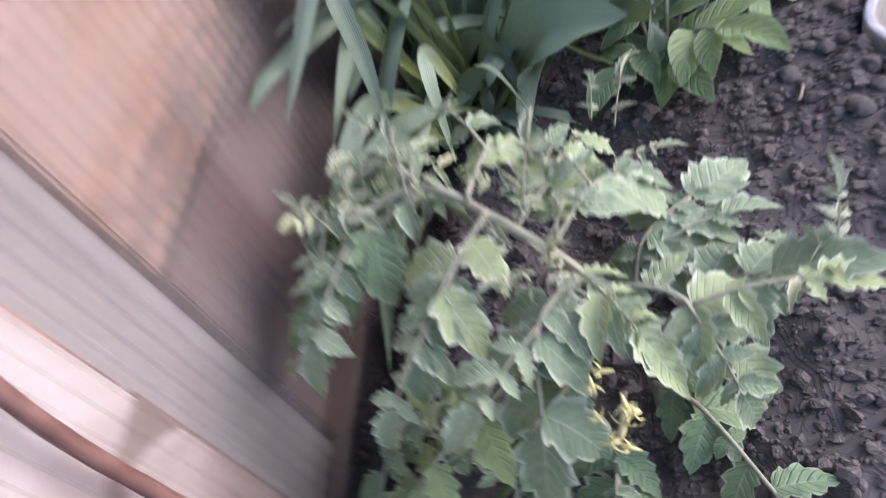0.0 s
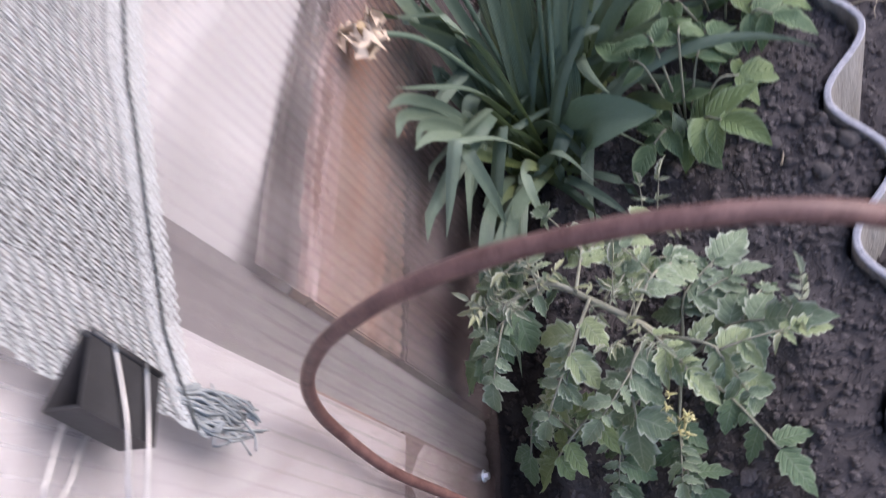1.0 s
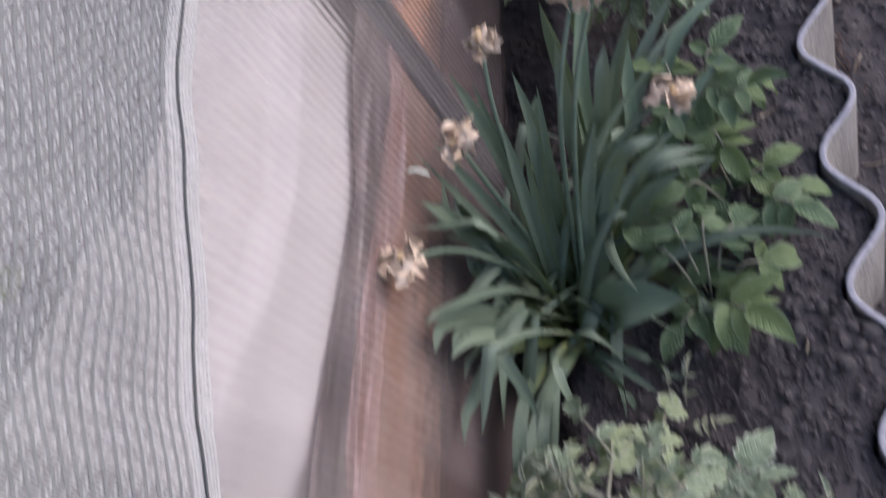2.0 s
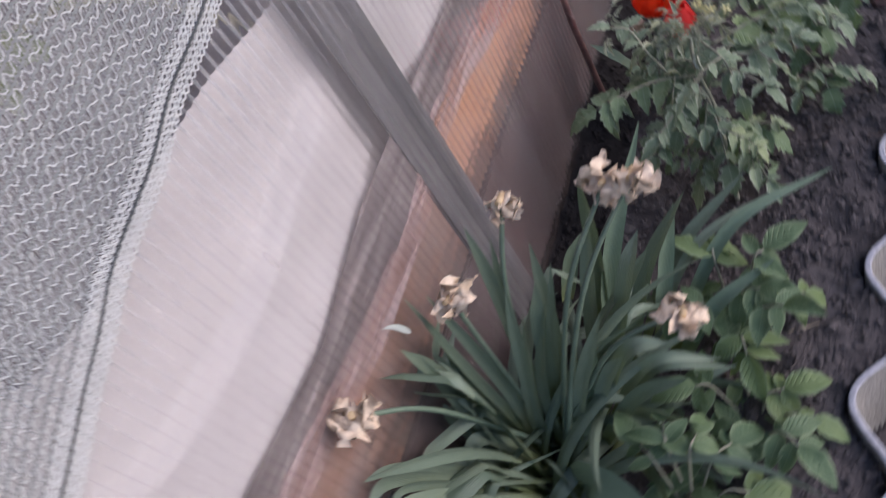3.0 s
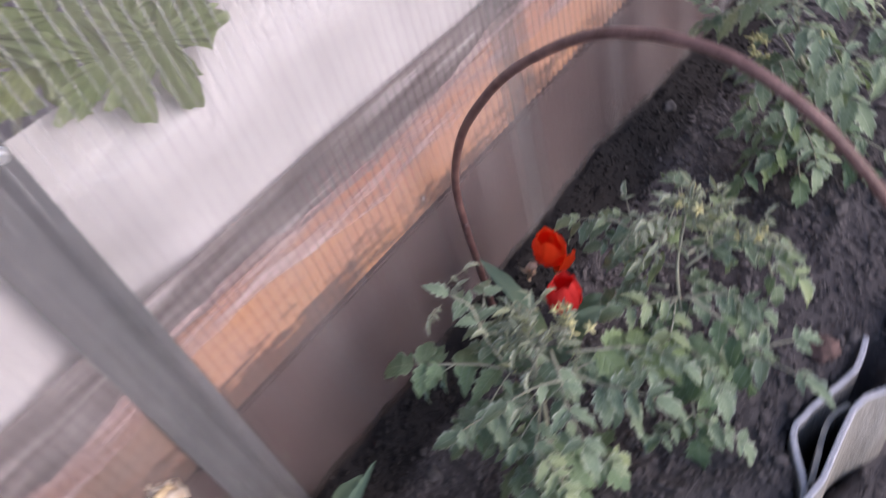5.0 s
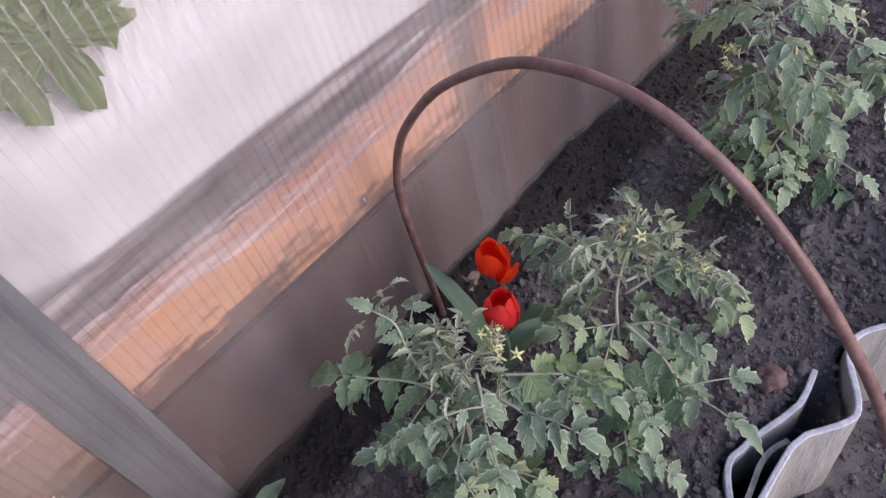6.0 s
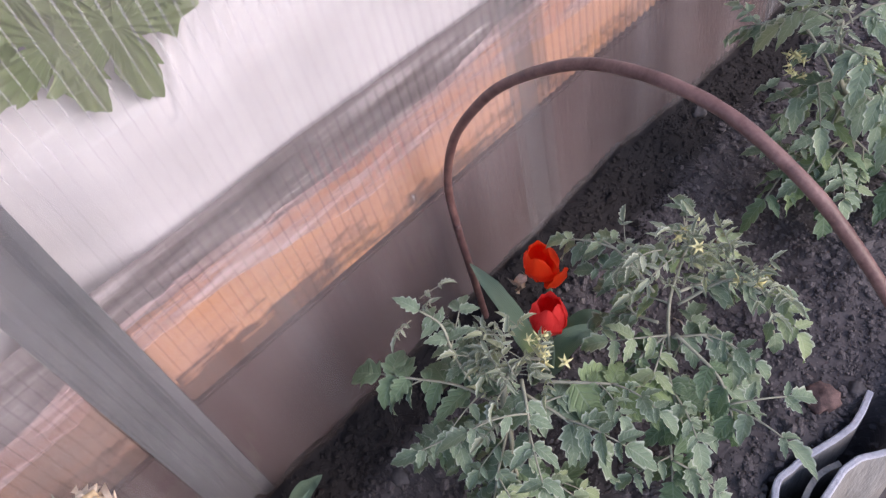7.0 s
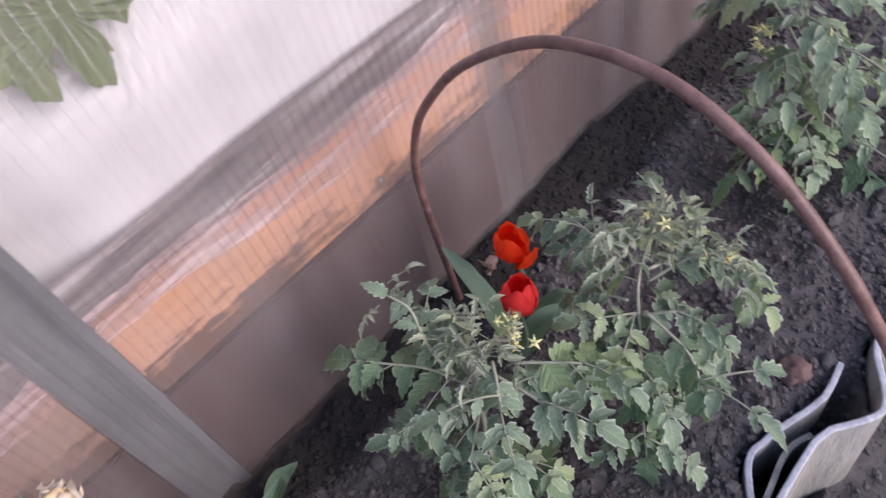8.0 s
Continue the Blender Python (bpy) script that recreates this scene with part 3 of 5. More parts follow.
def build_film():
    def shape(y, h):
        return -0.0102 + 0.0018 * noise.noise(Vector((y * 10, h * 5, 2))) + 0.0018 * abs(noise.noise(Vector((y * 26 + h * 3, h * 9, 7)))) 

    def low(y):
        sag = float(np.interp(y, [-0.9, -0.75, -0.66, -0.54, -0.40, -0.33, -0.23, -0.17, -0.09, 0.03, 0.1], [0.355, 0.354, 0.348, 0.325, 0.330, 0.344, 0.342, 0.334, 0.326, 0.332, 0.342]))
        return sag + 0.006 * noise.noise(Vector((y * 9, 0, 1))) + 0.003 * noise.noise(Vector((y * 40, 0, 1)))

    def top(y):
        edge = float(np.interp(y, [-0.79, -0.71, -0.64, -0.58, -0.526, -0.456, -0.38], [0.407, 0.395, 0.384, 0.378, 0.388, 0.400, 0.398]))
        return edge + 0.004 * noise.noise(Vector((y * 5, 0, 9))) - 0.012 * min(1.0, max(0.0, (y + 0.3) / 0.4))

    root = thing("plastic_film", (0, 0, 0), "crumpled grey plastic film laid over the orange plank", "plastic film")
    for a, b in BAYS:
        n = int((b - a) * 170)
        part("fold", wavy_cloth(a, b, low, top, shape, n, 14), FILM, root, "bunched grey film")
        part("flap", wavy_cloth(a, b, lambda y: low(y) - 0.030 - 0.012 * min(1.0, max(0.0, (y + 0.25) / 0.2)) - 0.010 * noise.noise(Vector((y * 6, 4, 1))), lambda y: low(y) + 0.012, lambda y, h: shape(y, h) + 0.0012 - 0.002 * (h > 0.9), n, 8), CLEAR_FILM, root, "thin see-through layer of film")


build_lining()
build_film()


# ---- wavy cement edging along the bed ----
def build_edging(sheet, top, label):
    """A strip of corrugated sheet set on edge."""
    y0, y1, x0 = sheet["y0"], sheet["y1"], sheet["x0"]
    bm = bmesh.new()
    n = int((y1 - y0) / 0.005)
    thick, bottom = 0.0065, -0.24
    ring = []
    for i in range(n + 1):
        y = y0 + (y1 - y0) * i / n
        x = wave_line(sheet, y)
        dx = (wave_line(sheet, y + 0.004) - wave_line(sheet, y - 0.004)) / 0.008
        out = Vector((1, -dx, 0)).normalized() * thick / 2
        zt = top + 0.004 * noise.noise(Vector((y * 8, x0, 0))) + 0.0015 * noise.noise(Vector((y * 60, 0, 4)))
        ring.append([bm.verts.new(Vector((x, y, z)) + s * out) for s, z in ((-1, bottom), (-1, zt - 0.001), (-0.6, zt), (0.6, zt), (1, zt - 0.001), (1, bottom))])
    for a, b in zip(ring, ring[1:]):
        for k in range(6):
            f = bm.faces.new((a[k], b[k], b[(k + 1) % 6], a[(k + 1) % 6]))
            f.smooth, f.material_index = k in (0, 4), int(k in (1, 2, 3))
    bm.faces.new(ring[0][::-1])
    bm.faces.new(ring[-1])
    bmesh.ops.recalc_face_normals(bm, faces=bm.faces)
    ob = part("edging_sheet", bm, (SLATE, SLATE_EDGE))
    tagged(ob, label, "garden edging", group="bed edging")


build_edging(SHEET_A, 0.047, "pale grey corrugated cement sheet set on edge along the bed")
build_edging(SHEET_B, 0.058, "pale grey corrugated cement sheet overlapping the end of the next")


def build_shard():
    """A broken curl of cement sheet wedged between the two strips."""
    bm = bmesh.new()
    line = glide([(0.4185, -0.028, 0), (0.411, 0.005, 0), (0.4055, 0.030, 0), (0.4055, 0.048, 0), (0.413, 0.068, 0)], 8)
    ring = []
    for i, q in enumerate(line):
        d = (line[min(i + 1, len(line) - 1)] - line[max(i - 1, 0)]).normalized()
        o = Vector((d.y, -d.x, 0)) * 0.0027
        z = 0.050 + 0.006 * noise.noise(q * 60)
        ring.append([bm.verts.new(q + s * o + Vector((0, 0, h))) for s, h in ((-1, -0.2), (-1, z), (1, z), (1, -0.2))])
    for a, b in zip(ring, ring[1:]):
        for k in range(4):
            bm.faces.new((a[k], b[k], b[(k + 1) % 4], a[(k + 1) % 4]))
    bm.faces.new(ring[0][::-1])
    bm.faces.new(ring[-1])
    bmesh.ops.recalc_face_normals(bm, faces=bm.faces)
    tagged(part("cement_shard", bm, SLATE), "broken curl of cement sheet wedged in the edging", "edging piece")


build_shard()


# ---- hoops ----
def build_hoop(points, label, r):
    bm = bmesh.new()
    tube(bm, glide(points, 14), r, r, 12, wobble=0.06)
    tagged(part("hoop", bm, RUST), label, "garden hoop", group="hoops over the bed")


build_hoop([(0.030, -0.02, -0.08), (0.020, -0.02, 0.115), (0.017, -0.02, 0.19), (0.021, -0.02, 0.255), (0.044, -0.02, 0.324), (0.076, -0.02, 0.378), (0.124, -0.02, 0.437), (0.190, -0.02, 0.490), (0.242, -0.02, 0.511), (0.296, -0.02, 0.514), (0.341, -0.02, 0.497), (0.378, -0.02, 0.470),
            (0.425, -0.02, 0.418), (0.477, -0.018, 0.33), (0.515, -0.012, 0.19), (0.54, 0.0, -0.15)], "rusty brown pipe hoop over the bed beside the tulips", 0.0041)
build_hoop([(0.030, -0.958, -0.08), (0.010, -0.946, 0.135), (0.007, -0.943, 0.245), (0.008, -0.932, 0.324), (0.022, -0.93, 0.376), (0.047, -0.93, 0.426), (0.081, -0.93, 0.469), (0.121, -0.93, 0.501), (0.156, -0.93, 0.520), (0.190, -0.93, 0.530),
            (0.221, -0.93, 0.533), (0.248, -0.93, 0.532), (0.281, -0.93, 0.524), (0.309, -0.93, 0.508), (0.36, -0.93, 0.462), (0.42, -0.932, 0.375), (0.48, -0.94, 0.21), (0.53, -0.95, -0.15)], "rusty brown pipe hoop over a sprawling tomato plant", 0.0040)


# ---- plants ----
def add_leaflet(bm, rnd, at, ahead, size, slim, tooth, curl, sag=(0.3, 1.1)):
    """One leaflet: an oval blade with a toothed margin, folded along its rib and bent down."""
    teeth = rnd.choice((3, 4, 4, 5)) if tooth else 0
    line = droop_line(size, at, ahead, rnd.uniform(*sag), 20 if tooth else 12, rnd.uniform(-0.3, 0.3))
    blade(bm, line, size * slim * rnd.uniform(0.88, 1.15), pointed if tooth else ovate, Vector((rnd.uniform(-0.3, 0.3), rnd.uniform(-0.3, 0.3), 1)), fold=rnd.uniform(0.05, 0.4),
          lobe=tooth * rnd.uniform(0.8, 1.2), curl=curl * rnd.uniform(-0.2, 1.2), ruffle=0.3, seed=rnd.uniform(0, 50), teeth=teeth)


def compound_leaf(seed, length=0.12, pairs=3, lobe=0.42, big=0.42, fall=0.9, slim=0.62, curl=0.35):
    """One feathered leaf along +y: a drooping rib with paired, toothed leaflets and a larger end leaflet."""
    rnd = random.Random(seed)
    bm = bmesh.new()
    rib = droop_line(length * 0.72, (0, 0, 0), (0, 1, 0.25), fall, 10, rnd.uniform(-0.3, 0.3))
    tube(bm, rib, length * 0.016, length * 0.009, 5, 1)
    for k in range(pairs):
        i = int(3 + 6.5 * k / max(1, pairs - 1)) if pairs > 1 else 5
        at = rib[min(i, 9)]
        size = length * big * (0.72 + 0.28 * math.sin(math.pi * (k + 0.8) / pairs))
        for side in (-1, 1):
            ang = rnd.uniform(0.85, 1.25) * side
            add_leaflet(bm, rnd, at, (math.sin(ang), math.cos(ang), rnd.uniform(-0.35, 0.15)), size * rnd.uniform(0.55, 1.15), slim, lobe, curl)
            if lobe and rnd.random() < 0.35:
                add_leaflet(bm, rnd, rib[min(i + 1, 9)], (math.sin(ang), math.cos(ang) * 0.6, -0.1), size * 0.38, slim, 0, curl)
    add_leaflet(bm, rnd, rib[-1], (rib[-1] - rib[-2]), length * big * 1.15, slim, lobe, curl)
    me = bpy.data.meshes.new("leaf")
    bm.to_mesh(me)
    bm.free()
    return me


def feather(root, pts, material, seed, size, pairs=3, slim=0.62, tooth=0.30, curl=0.1, small=True, first=0.25, hang=0.45, rib=0.0017):
    """A long compound leaf of a plant, its rib led through places in the bed, its leaflets set in pairs along it."""
    rnd = random.Random(seed)
    base = root.location
    line = glide([Vector(p) - base for p in pts], 8)
    last = len(line) - 1
    bm = bmesh.new()
    tube(bm, line, rib, rib * 0.55, 6, 1, wobble=0.12)
    for k in range(pairs):
        s = first + (0.88 - first) * k / max(1, pairs - 1)
        i = min(int(s * last), last - 1)
        ahead = (line[i + 1] - line[i]).normalized()
        side = ahead.cross(Vector((0, 0, 1)))
        side = side.normalized() if side.length > 0.05 else Vector((1, 0, 0))
        grow = size * (0.70 + 0.35 * math.sin(math.pi * (0.25 + 0.6 * s)))
        for sign in (-1, 1):
            j = min(max(i + rnd.randint(-1, 1), 0), last)
            way = ahead * rnd.uniform(0.25, 0.7) + side * sign * rnd.uniform(0.8, 1.0) + Vector((0, 0, rnd.uniform(-hang, 0.1)))
            add_leaflet(bm, rnd, line[j], way, grow * rnd.uniform(0.7, 1.15), slim, tooth, curl)
            if small and k < pairs - 1 and rnd.random() < 0.75:
                j = min(i + int(0.5 * last * (0.88 - first) / max(1, pairs - 1)), last)
                add_leaflet(bm, rnd, line[j], ahead * 0.4 + side * sign + Vector((0, 0, rnd.uniform(-0.3, 0.2))), grow * rnd.uniform(0.28, 0.45), 0.68, 0, curl)
    add_leaflet(bm, rnd, line[-1], line[-1] - line[-2], size * 1.25, slim * 1.05, tooth, curl)
    part("leaf", bm, (material, STEM), root)


def with_materials(me, *mats):
    for mm in mats:
        me.materials.append(mm)
    return me


TOMATO_LEAVES = [with_materials(compound_leaf(40 + k, 0.105, 2 + k % 2, 0.38, 0.42, 0.7, 0.60, -0.3), TOMATO_LEAF, STEM) for k in range(9)]
YOUNG_LEAVES = [with_materials(compound_leaf(140 + k, 0.055, 2 + k % 2, 0.34, 0.42, 0.3, 0.40, -1.1), YOUNG_LEAF, STEM) for k in range(6)]


def facing(at, heading, rise, size, roll=0.0):
    """A pose for a leaf made along +y: heading round z from +x, rise above the level."""
    return Matrix.Translation(at) @ Matrix.Rotation(heading - math.pi / 2, 4, "Z") @ Matrix.Rotation(rise, 4, "X") @ Matrix.Rotation(roll, 4, "Y") @ Matrix.Scale(size, 4)


def star_flower(seed):
    rnd = random.Random(seed)
    bm = bmesh.new()
    for k in range(5):
        a = 2 * math.pi * k / 5 + rnd.uniform(-0.2, 0.2)
        blade(bm, droop_line(0.011, (0, 0, 0), (math.cos(a), math.sin(a), 0.5), 1.2, 4), 0.0045, lambda s: 1.05 - s, fold=0.2, columns=(-1, 0, 1))
    tube(bm, [Vector((0, 0, -0.004)), Vector((0, 0, 0.004)), Vector((0, 0, 0.009))], 0.0022, 0.0007, 5)
    me = bpy.data.meshes.new("flower")
    bm.to_mesh(me)
    bm.free()
    return with_materials(me, YELLOW)


STAR = [star_flower(k) for k in range(3)]


def leafy_plant(name, base, stems, feathers, label, category, seed, size, leaf=None, late=None, tufts=(), flowers=(), stem_r=0.0036, slim=0.62, tooth=0.30, extra=2, fill=1):
    """A plant: its stems and long leaves are led through places in the bed, tufts of young leaves crowd its tips.
    A feather is (points, pairs, scale, kind), kind 0 for a fresh leaf, 1 for an older one."""
    rnd = random.Random(seed)
    base = Vector(base)
    root = thing(name, base, label, category, group=category + " plants in the bed")
    for pts in stems:
        line = glide([(0, 0, -0.02), *(Vector(p) - base for p in pts)], 8)
        bm = bmesh.new()
        tube(bm, line, stem_r, stem_r * 0.45, 8, wobble=0.15)
        part("stem", bm, STEM, root)
        # short leaves along the stem
        for k in range(extra):
            i = int((0.45 + 0.45 * k / max(1, extra)) * (len(line) - 1))
            mesh_part("leaf", rnd.choice(TOMATO_LEAVES), facing(line[i], rnd.uniform(0, 6.28), rnd.uniform(-0.4, 0.3), rnd.uniform(0.55, 0.8), rnd.uniform(-0.3, 0.3)), root)
    for n, (pts, pairs, scale, kind) in enumerate(feathers):
        feather(root, pts, late if kind else leaf, seed * 50 + n, size * scale, pairs, slim, tooth, small=tooth > 0)
        # side leaves that sprout from the foot of the long ones
        ways = glide([Vector(p) - base for p in pts], 8)
        for k in range(fill if tooth else 0):
            i = int(len(ways) * rnd.uniform(0.1, 0.7))
            heading = math.atan2(ways[-1].y - ways[0].y, ways[-1].x - ways[0].x) + rnd.uniform(-1.4, 1.4)
            if (ways[i] + base).x + 0.07 * math.cos(heading) < 0.015:
                heading = math.pi - heading
            mesh_part("leaf", rnd.choice(TOMATO_LEAVES), facing(ways[i], heading, rnd.uniform(-0.5, 0.3), rnd.uniform(0.5, 0.75), rnd.uniform(-0.3, 0.3)), root)
    for at, count, grow in tufts:
        for k in range(count):
            q = Vector(at) - base + Vector((rnd.uniform(-1, 1), rnd.uniform(-1, 1), rnd.uniform(-1, 0.6))) * 0.012
            mesh_part("young_leaf", rnd.choice(YOUNG_LEAVES), facing(q, rnd.uniform(0, 6.28), rnd.uniform(-0.3, 0.9), rnd.uniform(0.55, 1.0) * grow, rnd.uniform(-0.7, 0.7)), root)
    for f in flowers:
        at = Vector(f) - base
        for k in range(4):
            q = at + Vector((rnd.uniform(-0.013, 0.013), rnd.uniform(-0.013, 0.013), rnd.uniform(-0.013, 0.008)))
            mesh_part("flower", rnd.choice(STAR), facing(q, rnd.uniform(0, 6.28), rnd.uniform(0.6, 2.0), rnd.uniform(0.55, 0.9)), root)
    return root


leafy_plant("tomato_plant", (0.205, -0.842, 0.0), [[(0.205, -0.838, 0.06), (0.182, -0.825, 0.13), (0.142, -0.802, 0.155), (0.104, -0.784, 0.165), (0.060, -0.800, 0.16)]], [
    ([(0.10, -0.79, 0.16), (0.06, -0.812, 0.155), (0.032, -0.832, 0.13)], 3, 1.0, 1), ([(0.205, -0.83, 0.07), (0.24, -0.818, 0.10), (0.268, -0.823, 0.118)], 3, 1.05, 0),
    ([(0.205, -0.845, 0.05), (0.229, -0.865, 0.06), (0.262, -0.912, 0.055)], 3, 0.85, 1), ([(0.20, -0.82, 0.08), (0.209, -0.785, 0.10), (0.235, -0.762, 0.10)], 3, 0.95, 0),
    ([(0.15, -0.80, 0.15), (0.17, -0.74, 0.125), (0.176, -0.700, 0.09)], 3, 0.8, 0), ([(0.18, -0.84, 0.08), (0.139, -0.885, 0.065), (0.132, -0.925, 0.035)], 4, 0.95, 1),
    ([(0.16, -0.84, 0.10), (0.10, -0.888, 0.075), (0.075, -0.908, 0.055)], 3, 0.95, 1), ([(0.12, -0.83, 0.07), (0.06, -0.855, 0.05), (0.045, -0.895, 0.03)], 3, 0.75, 1),
    ([(0.18, -0.83, 0.14), (0.165, -0.862, 0.15), (0.160, -0.895, 0.115)], 3, 1.1, 0), ([(0.14, -0.80, 0.16), (0.12, -0.845, 0.16), (0.10, -0.868, 0.125)], 3, 1.0, 0),
    ([(0.104, -0.784, 0.17), (0.08, -0.758, 0.165), (0.062, -0.745, 0.14)], 3, 0.8, 0), ([(0.13, -0.795, 0.165), (0.135, -0.755, 0.155), (0.128, -0.730, 0.125)], 3, 0.85, 0),
    ([(0.19, -0.83, 0.13), (0.225, -0.845, 0.14), (0.248, -0.862, 0.115)], 3, 0.85, 0), ([(0.17, -0.82, 0.15), (0.19, -0.785, 0.15), (0.205, -0.765, 0.125)], 3, 0.9, 0),
    ([(0.09, -0.79, 0.16), (0.055, -0.775, 0.155), (0.035, -0.785, 0.13)], 3, 0.75, 1), ([(0.19, -0.85, 0.05), (0.185, -0.90, 0.05), (0.20, -0.935, 0.03)], 3, 0.9, 1)],
    "sprawling grey-green tomato plant with yellow flowers in soil", "tomato", 11, 0.043, TOMATO_LEAF, OLD_LEAF,
    [((0.060, -0.800, 0.168), 6, 0.8), ((0.104, -0.784, 0.18), 5, 0.8), ((0.172, -0.838, 0.155), 5, 0.8), ((0.15, -0.80, 0.165), 4, 0.8), ((0.185, -0.71, 0.10), 3, 0.8), ((0.295, -0.83, 0.125), 3, 0.8)], [(0.194, -0.889, 0.145), (0.188, -0.897, 0.13)], 0.0044, 0.66, 0.36, 4, 2)
leafy_plant("tomato_plant", (0.222, -0.182, 0.0), [[(0.222, -0.18, 0.08), (0.209, -0.148, 0.15), (0.194, -0.134, 0.20), (0.191, -0.112, 0.232), (0.207, -0.096, 0.238)]], [
    ([(0.192, -0.135, 0.19), (0.153, -0.15, 0.20), (0.12, -0.173, 0.205), (0.092, -0.188, 0.20)], 4, 0.82, 1), ([(0.166, -0.141, 0.20), (0.149, -0.141, 0.235), (0.135, -0.136, 0.265), (0.118, -0.142, 0.278)], 5, 0.42, 0),
    ([(0.20, -0.118, 0.20), (0.247, -0.109, 0.19), (0.276, -0.108, 0.165)], 4, 0.72, 0), ([(0.215, -0.15, 0.12), (0.24, -0.135, 0.10), (0.258, -0.13, 0.08)], 3, 0.85, 1),
    ([(0.21, -0.155, 0.12), (0.20, -0.175, 0.10), (0.19, -0.192, 0.075)], 3, 0.8, 0), ([(0.20, -0.14, 0.16), (0.165, -0.162, 0.15), (0.138, -0.182, 0.12)], 3, 0.85, 1),
    ([(0.205, -0.10, 0.20), (0.248, -0.066, 0.20), (0.270, -0.041, 0.185)], 3, 0.9, 1), ([(0.20, -0.14, 0.17), (0.215, -0.172, 0.15), (0.225, -0.198, 0.11)], 3, 0.75, 0),
    ([(0.205, -0.15, 0.13), (0.24, -0.168, 0.11), (0.262, -0.18, 0.075)], 3, 0.8, 1), ([(0.20, -0.135, 0.19), (0.185, -0.165, 0.185), (0.175, -0.185, 0.155)], 4, 0.6, 0),
    ([(0.195, -0.13, 0.20), (0.180, -0.125, 0.205), (0.168, -0.122, 0.19)], 2, 0.55, 0), ([(0.20, -0.115, 0.22), (0.225, -0.135, 0.21), (0.24, -0.155, 0.175)], 4, 0.6, 0)],
    "bushy grey-green tomato plant beside red tulips", "tomato", 12, 0.050, TOMATO_LEAF, OLD_LEAF,
    [((0.191, -0.120, 0.238), 9, 0.85), ((0.207, -0.104, 0.236), 8, 0.8), ((0.172, -0.122, 0.228), 7, 0.75), ((0.160, -0.108, 0.226), 5, 0.7), ((0.180, -0.098, 0.236), 5, 0.75), ((0.118, -0.142, 0.282), 3, 0.6), ((0.19, -0.15, 0.19), 3, 0.8)], [(0.213, -0.086, 0.238), (0.207, -0.090, 0.248)], 0.0034, 0.62, 0.38, 3, 2)
leafy_plant("tomato_plant", (0.275, -0.02, 0.0), [[(0.274, -0.008, 0.10), (0.262, 0.004, 0.17), (0.247, 0.022, 0.218), (0.238, 0.050, 0.248)]], [
    ([(0.263, 0.010, 0.20), (0.311, 0.004, 0.19), (0.333, -0.006, 0.168), (0.340, -0.009, 0.15)], 5, 0.58, 1), ([(0.25, 0.03, 0.21), (0.274, 0.065, 0.23), (0.299, 0.079, 0.22), (0.318, 0.079, 0.17)], 5, 0.52, 0),
    ([(0.231, 0.022, 0.22), (0.196, 0.027, 0.235), (0.166, 0.028, 0.236), (0.140, 0.022, 0.212)], 5, 0.60, 0), ([(0.245, 0.01, 0.20), (0.215, 0.004, 0.19), (0.195, -0.004, 0.17)], 4, 0.55, 0),
    ([(0.27, 0.0, 0.12), (0.292, 0.02, 0.10), (0.303, 0.03, 0.07)], 3, 0.65, 1), ([(0.27, -0.01, 0.12), (0.302, -0.042, 0.10), (0.315, -0.055, 0.07)], 3, 0.85, 1),
    ([(0.26, 0.0, 0.17), (0.290, -0.026, 0.17), (0.308, -0.035, 0.145)], 3, 0.85, 1), ([(0.24, 0.04, 0.24), (0.225, 0.075, 0.22), (0.21, 0.092, 0.18)], 3, 0.7, 1),
    ([(0.25, 0.03, 0.23), (0.26, 0.085, 0.20), (0.256, 0.105, 0.15)], 3, 0.65, 0), ([(0.235, 0.03, 0.23), (0.20, 0.05, 0.215), (0.175, 0.058, 0.175)], 3, 0.9, 1),
    ([(0.26, 0.01, 0.19), (0.285, 0.03, 0.195), (0.30, 0.045, 0.17)], 4, 0.6, 0), ([(0.255, 0.01, 0.19), (0.25, -0.02, 0.185), (0.24, -0.045, 0.155)], 4, 0.6, 1)],
    "bushy grey-green tomato plant with pale flower buds", "tomato", 13, 0.050, TOMATO_LEAF, OLD_LEAF,
    [((0.235, 0.045, 0.255), 8, 0.85), ((0.237, 0.065, 0.258), 8, 0.8), ((0.252, 0.06, 0.255), 5, 0.8), ((0.268, 0.058, 0.262), 5, 0.7), ((0.288, 0.072, 0.24), 6, 0.8), ((0.20, 0.030, 0.245), 4, 0.8), ((0.302, 0.08, 0.225), 5, 0.8), ((0.225, 0.03, 0.235), 4, 0.8)],
    [(0.237, 0.066, 0.268), (0.292, 0.075, 0.238)], 0.0024, 0.62, 0.38, 3, 2)
